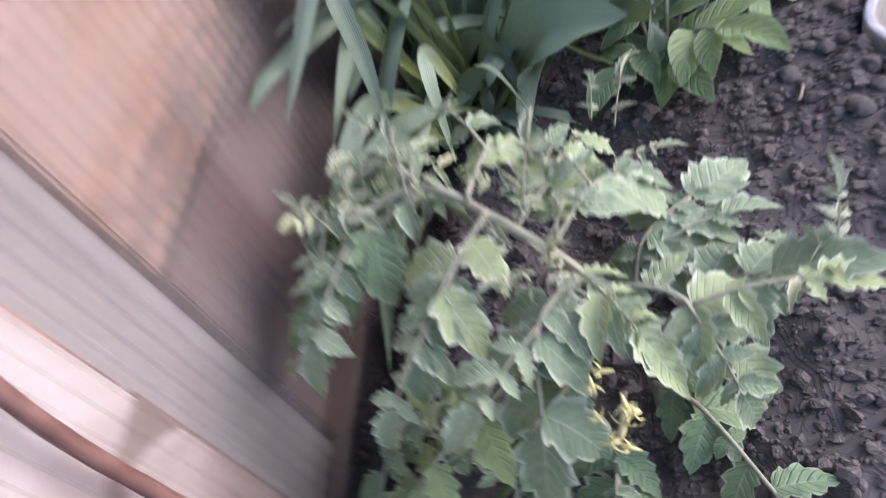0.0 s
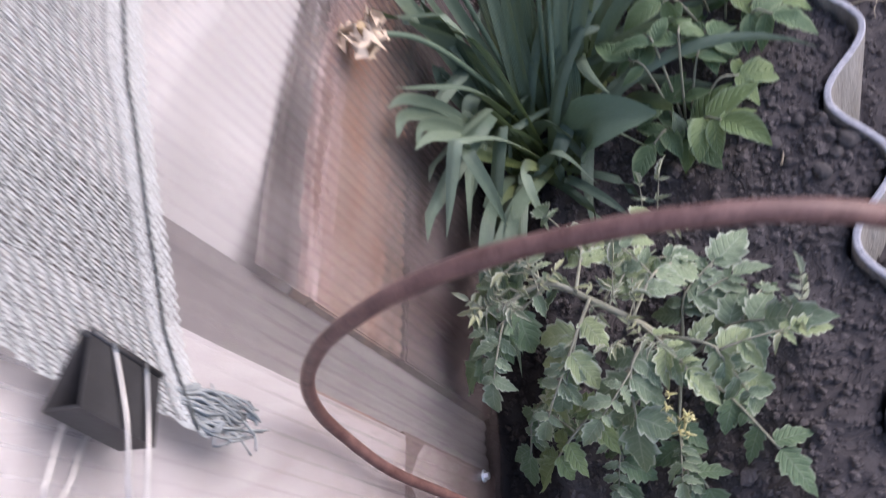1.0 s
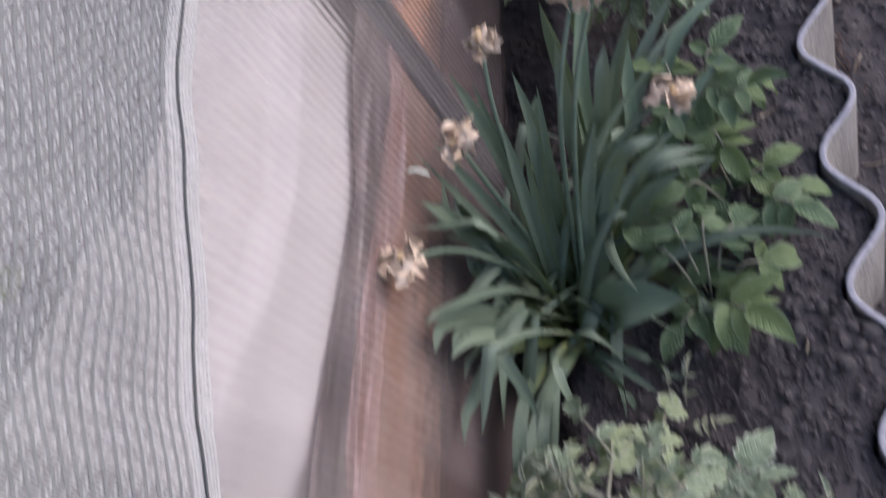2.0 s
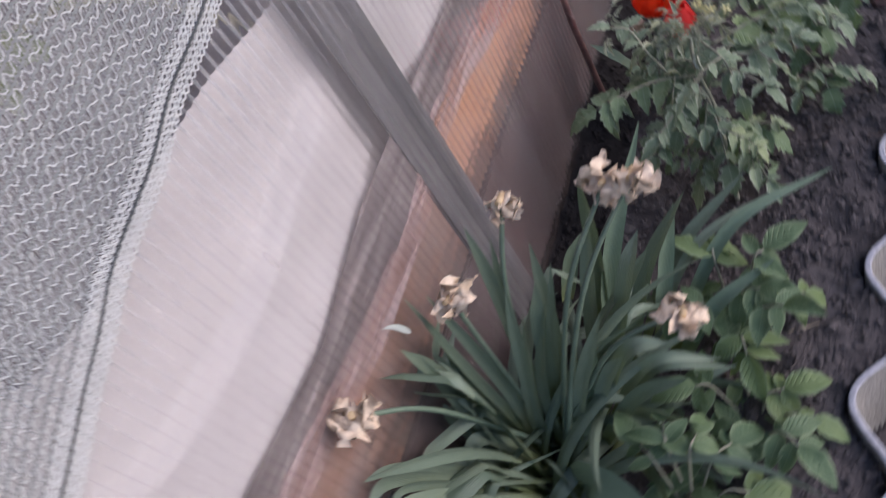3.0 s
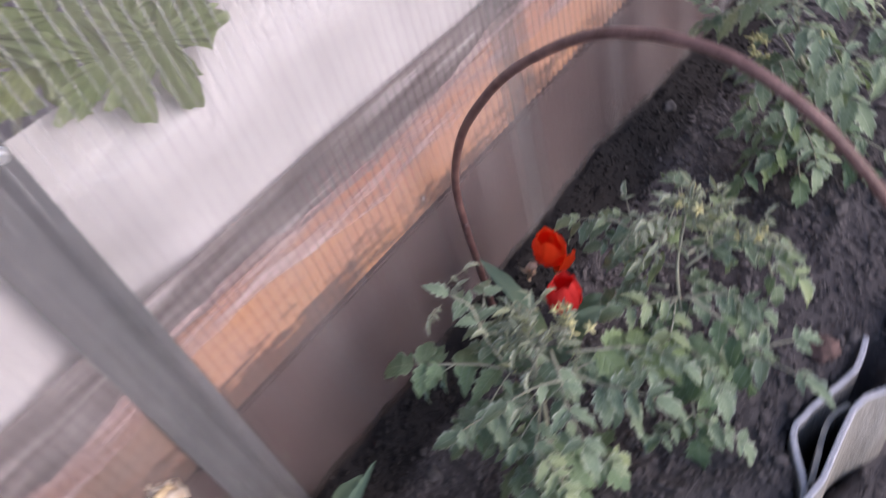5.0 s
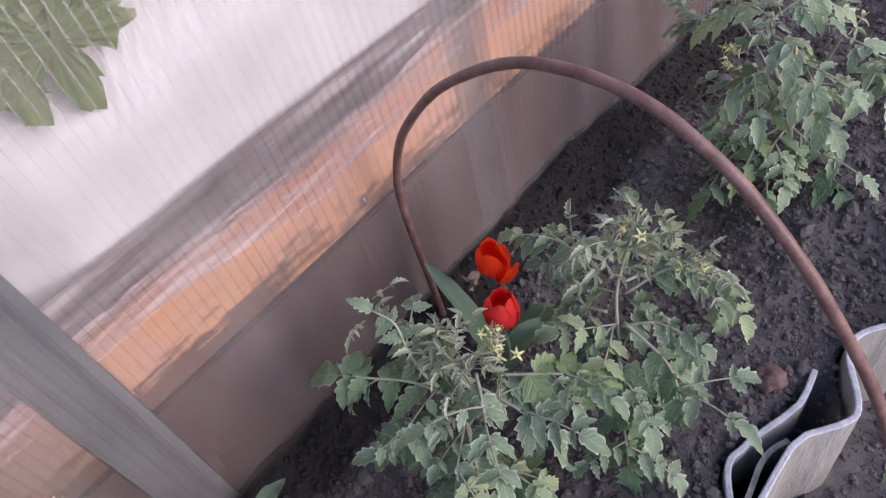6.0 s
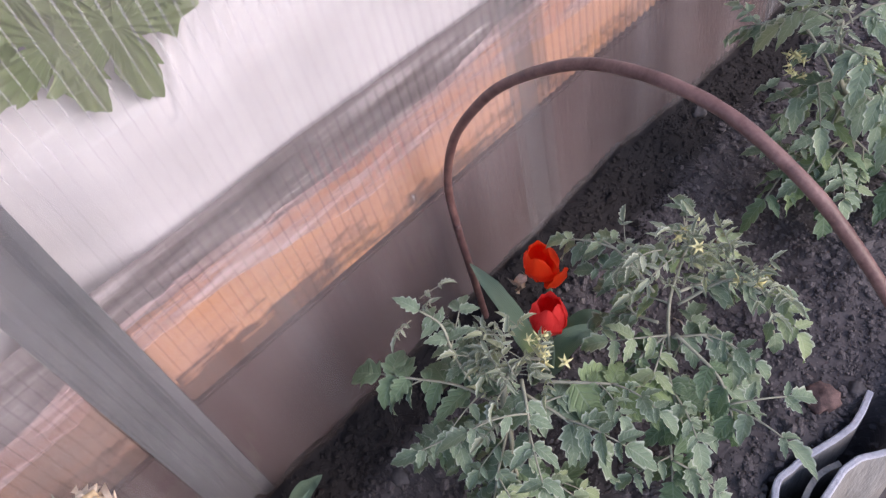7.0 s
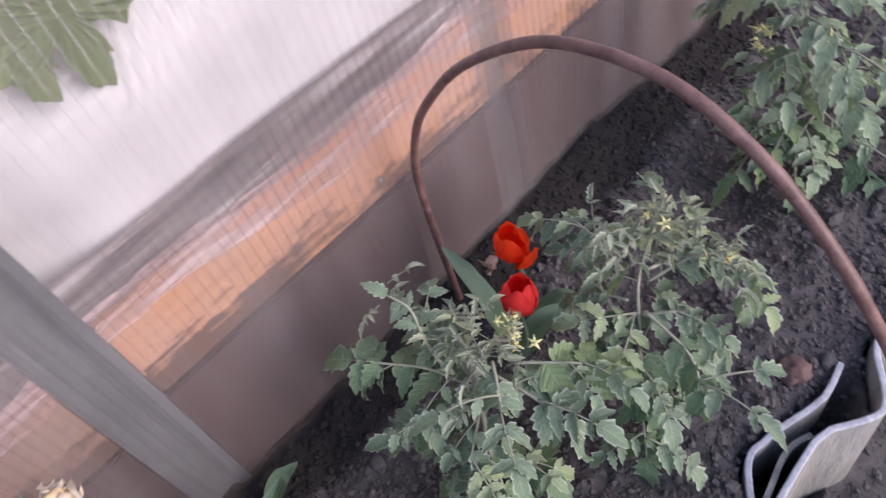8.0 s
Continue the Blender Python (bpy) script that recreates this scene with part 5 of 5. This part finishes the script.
# ---- vine inside, pressed against the sheet ----
def lobed_leaf(seed, size):
    """A five-lobed vine leaf hanging along -z, its face towards +x."""
    rnd = random.Random(seed)
    bm = bmesh.new()
    uv = bm.loops.layers.uv.verify()
    hub = bm.verts.new((0, 0, 0))
    rim = []
    n = 100
    for k in range(n + 1):
        a = math.pi * (0.12 + 1.76 * k / n)
        lobe = 0.28 + 0.72 * (1 - math.acos(abs(math.cos(2.5 * (a - math.pi)))) * 2 / math.pi) ** 0.85
        tooth = 1 + 0.085 * ((k % 5) / 2.5 - 1)
        r = size * lobe * tooth * (1.0 - 0.18 * abs(a - math.pi) / math.pi) * rnd.uniform(0.98, 1.02)
        rim.append(bm.verts.new((rnd.uniform(-0.001, 0.001) - 0.0015 * (k % 2), r * math.sin(a), r * math.cos(a))))
    mid = [bm.verts.new((0.0015 * (1 if k % 4 < 2 else -1), v.co.y * 0.55, v.co.z * 0.55)) for k, v in enumerate(rim)]
    for k in range(n):
        for f, us in ((bm.faces.new((hub, mid[k], mid[k + 1])), ((0, 0.5), (0.55, k / n), (0.55, (k + 1) / n))),
                      (bm.faces.new((mid[k], rim[k], rim[k + 1], mid[k + 1])), ((0.55, k / n), (1, k / n), (1, (k + 1) / n), (0.55, (k + 1) / n)))):
            f.smooth = True
            for lp, (r, t) in zip(f.loops, us):
                lp[uv].uv = (0.5 + 0.45 * r * math.sin(t * 6.28), 0.5 - 0.45 * r * math.cos(t * 6.28))
    me = bpy.data.meshes.new("leaf")
    bm.to_mesh(me)
    bm.free()
    return with_materials(me, VINE_LEAF)


def build_vine():
    rnd = random.Random(31)
    root = thing("vine", (-0.06, -0.30, -0.05), "green vine with lobed leaves pressed against the sheet", "vine")
    origin = root.location
    for pts in ([(-0.06, -0.30, -0.05), (-0.062, -0.33, 0.45), (-0.05, -0.25, 0.62), (-0.04, -0.18, 0.78)], [(-0.062, -0.33, 0.45), (-0.06, -0.48, 0.66), (-0.05, -0.68, 0.72), (-0.05, -0.85, 0.80)]):
        bm = bmesh.new()
        tube(bm, [q - origin for q in glide(pts, 8)], 0.004, 0.0025, 6)
        part("stem", bm, STEM, root)
    leaves = [lobed_leaf(200 + k, 0.053) for k in range(5)]
    spots = [(-0.015, -0.204, 0.557, 0.0, 1.25), (-0.016, -0.238, 0.568, 0.0, 1.2), (-0.017, -0.166, 0.580, -0.15, 1.1), (-0.026, -0.275, 0.590, 0.1, 1.05), (-0.032, -0.315, 0.605, 0.5, 1.1), (-0.026, -0.145, 0.64, -0.3, 1.1),
             (-0.020, -0.245, 0.605, 0.5, 1.15), (-0.032, -0.30, 0.625, -0.4, 1.2), (-0.019, -0.165, 0.595, 0.6, 1.0), (-0.024, -0.205, 0.62, -0.5, 1.2), (-0.034, -0.345, 0.635, 0.2, 1.2), (-0.02, -0.22, 0.64, 0.2, 1.3), (-0.024, -0.30, 0.66, -0.2, 1.3), (-0.028, -0.16, 0.69, 0.4, 1.2)]
    for k in range(30):
        spots.append((rnd.uniform(-0.06, -0.032), rnd.uniform(-0.85, -0.36), rnd.uniform(0.66, 0.95), rnd.uniform(-1, 1), rnd.uniform(0.9, 1.4)))
    for k in range(34):
        spots.append((rnd.uniform(-0.16, -0.06), rnd.uniform(-0.95, -0.08), rnd.uniform(0.63, 0.98), rnd.uniform(-1, 1), rnd.uniform(0.9, 1.5)))
    for x, y, z, turn, grow in spots:
        mesh_part("leaf", rnd.choice(leaves), Matrix.Translation(Vector((x, y, z)) - origin) @ Matrix.Rotation(turn, 4, "X") @ Matrix.Rotation(rnd.uniform(-0.05, 0.05) if x > -0.03 else rnd.uniform(-0.5, 0.5), 4, "Z") @ Matrix.Scale(grow, 4), root)


build_vine()


# ---- shade net over the sheet, with its clip ----
def hem(y):
    """Height of the net's lower edge."""
    return float(np.interp(y, [-0.965, -0.92, -0.872, -0.818, -0.765, -0.648, -0.58, -0.54, -0.45, -0.38, -0.2], [0.449, 0.480, 0.504, 0.532, 0.545, 0.585, 0.599, 0.607, 0.625, 0.640, 0.70]))


def net_end(z):
    return -0.962 + max(0.0, z - 0.55) * 0.42


def build_net():
    root = thing("shade_net", (0.012, -0.6, 0.55), "grey-green knitted shade net hanging outside the sheet", "shade net")
    origin = root.location

    def place(y, up, out=0.0):
        z = hem(y) + up
        return Vector((0.010 + 0.005 * noise.noise(Vector((y * 7, up * 5, 3))) + 0.004 * noise.noise(Vector((y * 20, up * 16, 8))) + out, y, z)) - origin

    verts, faces, chains = [], [], []

    def ribbon(points, half):
        n = len(verts)
        for i, q in enumerate(points):
            d = points[min(i + 1, len(points) - 1)] - points[max(i - 1, 0)]
            w = Vector((0, -d.z, d.y)).normalized() * half
            verts.extend((tuple(q - w), tuple(q + w)))
        faces.extend((n + 2 * i, n + 2 * i + 2, n + 2 * i + 3, n + 2 * i + 1) for i in range(len(points) - 1))

    rnd = random.Random(88)
    pitch = 0.0078
    ys = list(np.arange(-0.962, -0.20, 0.0026))
    for k in range(54):
        up = 0.026 + k * pitch
        row = [y for y in ys if y > net_end(hem(y) + up)]
        # a chain of tight stitches, and loose loops laid from chain to chain
        chains.append([place(y, up + 0.0006 * (-1) ** i + rnd.uniform(-0.0003, 0.0003), 0.0008) for i, y in enumerate(row)])
        ribbon([place(y, up + pitch * (i % 2) + rnd.uniform(-0.0006, 0.0006), 0.0) for i, y in enumerate(row)], 0.00055)
        ribbon([place(y, up + pitch * ((i + 1) % 2) + rnd.uniform(-0.0006, 0.0006), 0.0003) for i, y in enumerate(row)], 0.00055)
        ribbon([place(y, up + pitch * (0.5 + 0.25 * (-1) ** (i // 2)) + rnd.uniform(-0.0012, 0.0012), 0.0002) for i, y in enumerate(row)], 0.0005)
    me = bpy.data.meshes.new("mesh")
    me.from_pydata(verts, [], faces)
    me.materials.append(NETTING)
    ob = new("mesh", me)
    ob.parent = root
    tagged(ob, "pale loops of the knitted net", kind="stuff")
    verts, faces = [], []
    for line in chains:
        ribbon(line, 0.0009)
    me = bpy.data.meshes.new("chain_stitch")
    me.from_pydata(verts, [], faces)
    me.materials.append(CHAIN)
    ob = new("chain_stitch", me)
    ob.parent = root
    tagged(ob, "darker chain stitches of the net", kind="stuff")
    # double-knit hem
    verts, faces = [], []
    for k in range(8):
        up = 0.003 * k + 0.001
        ribbon([place(y, up + 0.0010 * (-1) ** (i + k) + rnd.uniform(-0.0005, 0.0005), 0.0008) for i, y in enumerate(ys)], 0.0008)
        ribbon([place(y, up + 0.003 * (i % 2) + rnd.uniform(-0.0006, 0.0006), 0.0) for i, y in enumerate(ys)], 0.0006)
    me = bpy.data.meshes.new("hem")
    me.from_pydata(verts, [], faces)
    me.materials.append(NETTING)
    band = new("hem", me)
    band.parent = root
    tagged(band, "double-knit hem of the net", kind="stuff")
    bm = bmesh.new()
    tube(bm, [place(y, 0.014 + 0.0005 * (-1) ** i, 0.0022) for i, y in enumerate(ys)], 0.0009, 0.0008, 5)
    part("seam", bm, SEAM, root, "dark sewn seam")
    # frayed corner
    rnd = random.Random(8)
    for k in range(64):
        a = place(-0.960 + rnd.uniform(0, 0.016), rnd.uniform(0.0, 0.018))
        bm = bmesh.new()
        tube(bm, glide([a, a + Vector((rnd.uniform(0, 0.007), rnd.uniform(-0.007, 0.008), -0.012)), a + Vector((rnd.uniform(0, 0.007), rnd.uniform(-0.009, 0.007), rnd.uniform(-0.042, -0.010))), a + Vector((rnd.uniform(0, 0.007), rnd.uniform(-0.010, 0.008), rnd.uniform(-0.045, -0.012)))], 5), 0.0012, 0.0007, 4, wobble=0.5)
        part("loose_thread", bm, FRAY, root)


FRAY = plain_material("grey_thread", (0.20, 0.212, 0.215), (0.42, 0.43, 0.43), 200, 0.7)
CHAIN = plain_material("chain_thread", (0.17, 0.178, 0.178), (0.29, 0.30, 0.30), 200, 0.7)
SEAM = plain_material("dark_seam", (0.06, 0.065, 0.065), (0.10, 0.105, 0.105), 200, 0.7)
build_net()


def build_clip():
    root = thing("binder_clip", (0.018, -0.961, 0.526), "black binder clip with bright wire handles pinching the net", "clip")
    half = 0.0215
    # two plates that meet at the jaws and a spine that holds them apart
    for side in (-1, 1):
        bm = bmesh.new()
        pts = [Vector((side * 0.0012, 0.018, 0)), Vector((side * 0.0085, -0.014, 0))]
        o = Vector((side * 0.0009, 0, 0))
        vs = [bm.verts.new(p + q + Vector((0, 0, z))) for z in (-half, half) for p in pts for q in (Vector(), o)]
        for f in ((0, 1, 3, 2), (4, 6, 7, 5), (0, 4, 5, 1), (2, 3, 7, 6), (0, 2, 6, 4), (1, 5, 7, 3)):
            bm.faces.new([vs[i] for i in f])
        bmesh.ops.recalc_face_normals(bm, faces=bm.faces)
        plate = part("plate", bm, CLIPBLACK, root)
        bm = bmesh.new()
        tube(bm, [Vector((side * 0.0022, 0.018, z)) for z in (-half, half)], 0.0016, 0.0016, 8)
        part("rolled_edge", bm, CLIPBLACK, plate)
    bm = bmesh.new()
    box(bm, (-0.0094, -0.0152, -half), (0.0094, -0.0140, half))
    part("spine", bm, CLIPBLACK, root)
    for side, lean in ((1, -0.019), (-1, 0.003)):
        x = side * 0.0115
        bm = bmesh.new()
        loop = [(side * 0.004, 0.018, -0.010), (x, -0.012, -0.0065 + lean * 0.4), (x + 0.001, -0.034, -0.0055 + lean * 0.8), (x + 0.001, -0.042, -0.004 + lean), (x + 0.001, -0.044, 0.0 + lean), (x + 0.001, -0.042, 0.004 + lean),
                (x + 0.001, -0.034, 0.0055 + lean * 0.8), (x, -0.012, 0.0065 + lean * 0.4), (side * 0.004, 0.018, 0.010)]
        tube(bm, glide(loop, 6), 0.0009, 0.0009, 6)
        part("handle", bm, WIRE, root, "bright bent wire handle")
    root.rotation_euler = (radians(-9), 0, 0)


build_clip()


# ---- soil crumbs, stones and litter ----
def build_clods():
    rnd = random.Random(3)
    verts, faces = [], []
    dirs = [Vector(v).normalized() for v in ((1, 0, 0), (-1, 0, 0), (0, 1, 0), (0, -1, 0), (0, 0, 1), (0, 0, -1), (1, 1, 1), (1, 1, -1), (1, -1, 1), (1, -1, -1), (-1, 1, 1), (-1, 1, -1), (-1, -1, 1), (-1, -1, -1))]
    corners = {(sx, sy, sz): 6 + n for n, (sx, sy, sz) in enumerate(((1, 1, 1), (1, 1, -1), (1, -1, 1), (1, -1, -1), (-1, 1, 1), (-1, 1, -1), (-1, -1, 1), (-1, -1, -1)))}
    tris = []
    for n, d in enumerate(((1, 0, 0), (-1, 0, 0), (0, 1, 0), (0, -1, 0), (0, 0, 1), (0, 0, -1))):
        ax = [i for i in range(3) if d[i]][0]
        ring = []
        for s1, s2 in ((1, 1), (-1, 1), (-1, -1), (1, -1)):
            c = [0, 0, 0]
            c[ax] = d[ax]
            c[(ax + 1) % 3], c[(ax + 2) % 3] = s1, s2
            ring.append(corners[tuple(c)])
        for a, b in zip(ring, ring[1:] + ring[:1]):
            tris.append((n, a, b) if d[ax] > 0 else (n, b, a))
    for k in range(60000):
        if k < 45000:
            x, y = rnd.uniform(0.005, 0.395), rnd.uniform(-1.05, 0.85)
        else:
            x, y = 0.385 + 0.35 * rnd.random() ** 1.6, rnd.uniform(-1.05, 0.85)
        if abs(x - edging_line(y)) < 0.007:
            continue
        r = 0.0007 + 0.0040 * rnd.random() ** 6 + 0.0010 * rnd.random()
        if rnd.random() < 0.005:
            r += rnd.uniform(0.003, 0.008)
        at = Vector((x, y, soil_height(x, y) + r * rnd.uniform(-0.1, 0.5)))
        sx, sy, sz = rnd.uniform(0.7, 1.3), rnd.uniform(0.7, 1.3), rnd.uniform(0.5, 1.0)
        n = len(verts)
        for d in dirs:
            q = rnd.uniform(0.62, 1.2) * r
            verts.append((at.x + d.x * q * sx, at.y + d.y * q * sy, at.z + d.z * q * sz))
        faces.extend((a + n, b + n, c + n) for a, b, c in tris)
    me = bpy.data.meshes.new("soil_crumbs")
    me.from_pydata(verts, [], faces)
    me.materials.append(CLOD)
    tagged(new("soil_crumbs", me), "loose dark crumbs and clods of garden soil", "soil", kind="stuff")


build_clods()


def build_stone(x, y, r, seed, label="small rounded grey-brown stone lying on the soil", material=None, rough=0.06):
    bm = bmesh.new()
    bmesh.ops.create_icosphere(bm, subdivisions=3, radius=r)
    for v in bm.verts:
        v.co *= 1 + 0.30 * noise.noise(v.co / r * 1.1 + Vector((seed * 7.3, 0, 0))) + 0.2 * noise.noise(v.co / r * 2.7 + Vector((0, seed * 3.1, 0))) + rough * noise.noise(v.co / r * 6.0)
        v.co.z *= 0.65
    for f in bm.faces:
        f.smooth = True
    ob = part("stone", bm, material or STONE)
    ob.location = (x, y, soil_height(x, y) + r * 0.12)
    ob.rotation_euler = (0, 0, seed * 1.7)
    tagged(ob, label, "stone", group="stones in the bed")


for n, (x, y, r) in enumerate([(0.305, -0.619, 0.0075), (0.294, -0.636, 0.0060), (0.340, -0.662, 0.0085), (0.352, -0.472, 0.011), (0.314, -0.644, 0.005), (0.368, -0.633, 0.010), (0.070, -0.56, 0.010), (0.355, -0.645, 0.006),
                               (0.088, -0.222, 0.010), (0.098, 0.057, 0.008), (0.079, 0.502, 0.012), (0.025, 0.392, 0.010), (0.33, -0.60, 0.006), (0.325, -0.70, 0.006), (0.31, -0.57, 0.005), (0.345, -0.56, 0.006)]):
    build_stone(x, y, r, n)
BRICK = plain_material("red_brick_bit", (0.075, 0.050, 0.046), (0.22, 0.135, 0.118), 120, 0.95, 0, 0.6, 0.002, 0.2)
build_stone(0.364, 0.120, 0.017, 40, "crumbling red-brown brick lump by the edging", BRICK, 0.3)
build_stone(0.383, 0.150, 0.008, 41)

STRAW = plain_material("dry_straw", (0.25, 0.19, 0.13), (0.42, 0.35, 0.26), 120, 0.85)
DEAD_GRASS = plain_material("dead_grass", (0.10, 0.055, 0.038), (0.22, 0.135, 0.095), 90, 0.85)
TWIG = plain_material("dry_twig", (0.16, 0.125, 0.105), (0.28, 0.23, 0.20), 90, 0.85)


def build_litter():
    rnd = random.Random(17)
    for k in range(46):
        x, y = (rnd.uniform(0.44, 0.75), rnd.uniform(-0.7, 0.6)) if k < 36 else (rnd.uniform(0.06, 0.34), rnd.uniform(-0.75, 0.5))
        a, length = rnd.uniform(0, 6.28), rnd.uniform(0.015, 0.06) if k < 36 else rnd.uniform(0.01, 0.025)
        line = []
        for i in range(5):
            q = Vector((x + math.cos(a) * length * (i / 4 - 0.5), y + math.sin(a) * length * (i / 4 - 0.5), 0))
            a += rnd.uniform(-0.15, 0.15)
            q.z = soil_height(q.x, q.y) + 0.0018 + 0.003 * rnd.random()
            line.append(q)
        bm = bmesh.new()
        tube(bm, line, rnd.uniform(0.0007, 0.0016), 0.0006, 5)
        tagged(part("straw", bm, STRAW), "dry pale straw lying on the soil", "straw", group="straws on the soil")
    # brown dead grass along the foot of the edging
    for k in range(60):
        y = rnd.uniform(-0.33, -0.02)
        x = max(wave_line(SHEET_A, y), wave_line(SHEET_B, y) if y > -0.09 else 0) + 0.012 + abs(rnd.gauss(0, 0.022))
        a, length = rnd.uniform(0, 6.28), rnd.uniform(0.012, 0.035)
        ends = [(x, y), (x + 0.5 * length * math.cos(a), y + 0.5 * length * math.sin(a)), (x + length * math.cos(a + 0.3), y + length * math.sin(a + 0.3))]
        bm = bmesh.new()
        tube(bm, [Vector((px, py, soil_height(px, py) + 0.001 + lift)) for (px, py), lift in zip(ends, (0, 0.006 * rnd.random(), 0.004 * rnd.random()))], 0.0008, 0.0005, 4)
        tagged(part("grass_stalk", bm, DEAD_GRASS), "rusty brown dead grass stalk by the edging", "grass", group="dead grass by the edging")
    for pts, r in (([(0.462, -0.090, 0), (0.480, -0.066, 0.006), (0.491, -0.045, 0.01), (0.495, 0.016, 0.02), (0.509, 0.060, 0.015), (0.520, 0.12, 0.006)], 0.0032), ([(0.438, -0.092, 0), (0.456, -0.074, 0.006), (0.475, -0.056, 0.004)], 0.005),
                   ([(0.474, -0.055, 0), (0.473, -0.03, 0.012), (0.478, -0.008, 0.004)], 0.0035)):
        bm = bmesh.new()
        tube(bm, glide([(x, y, soil_height(x, y) + r * 0.8 + z) for x, y, z in pts], 6), r, r * 0.6, 7, wobble=0.3)
        tagged(part("twig", bm, TWIG), "dry grey-brown twig lying beside the edging", "twig", group="twigs by the edging")


build_litter()


def build_seedling(x, y, seed, size=0.018):
    rnd = random.Random(seed)
    root = thing("weed_seedling", (x, y, soil_height(x, y)), "tiny pale green weed seedling on the path", "weed", group="weed seedlings")
    for k in range(rnd.randint(4, 7)):
        a = rnd.uniform(0, 6.28)
        bm = bmesh.new()
        blade(bm, droop_line(size * rnd.uniform(0.6, 1.1), (0, 0, -0.001), (math.cos(a), math.sin(a), 0.9), 1.2, 6), size * 0.45, ovate, fold=0.2, columns=(-1, 0, 1))
        part("leaf", bm, POTATO_LEAF, root)


for n, (x, y) in enumerate([(0.453, 0.004), (0.462, 0.018), (0.46, -0.575), (0.468, -0.60), (0.447, -0.60), (0.52, -0.40), (0.50, 0.18), (0.47, -0.30)]):
    build_seedling(x, y, 60 + n)
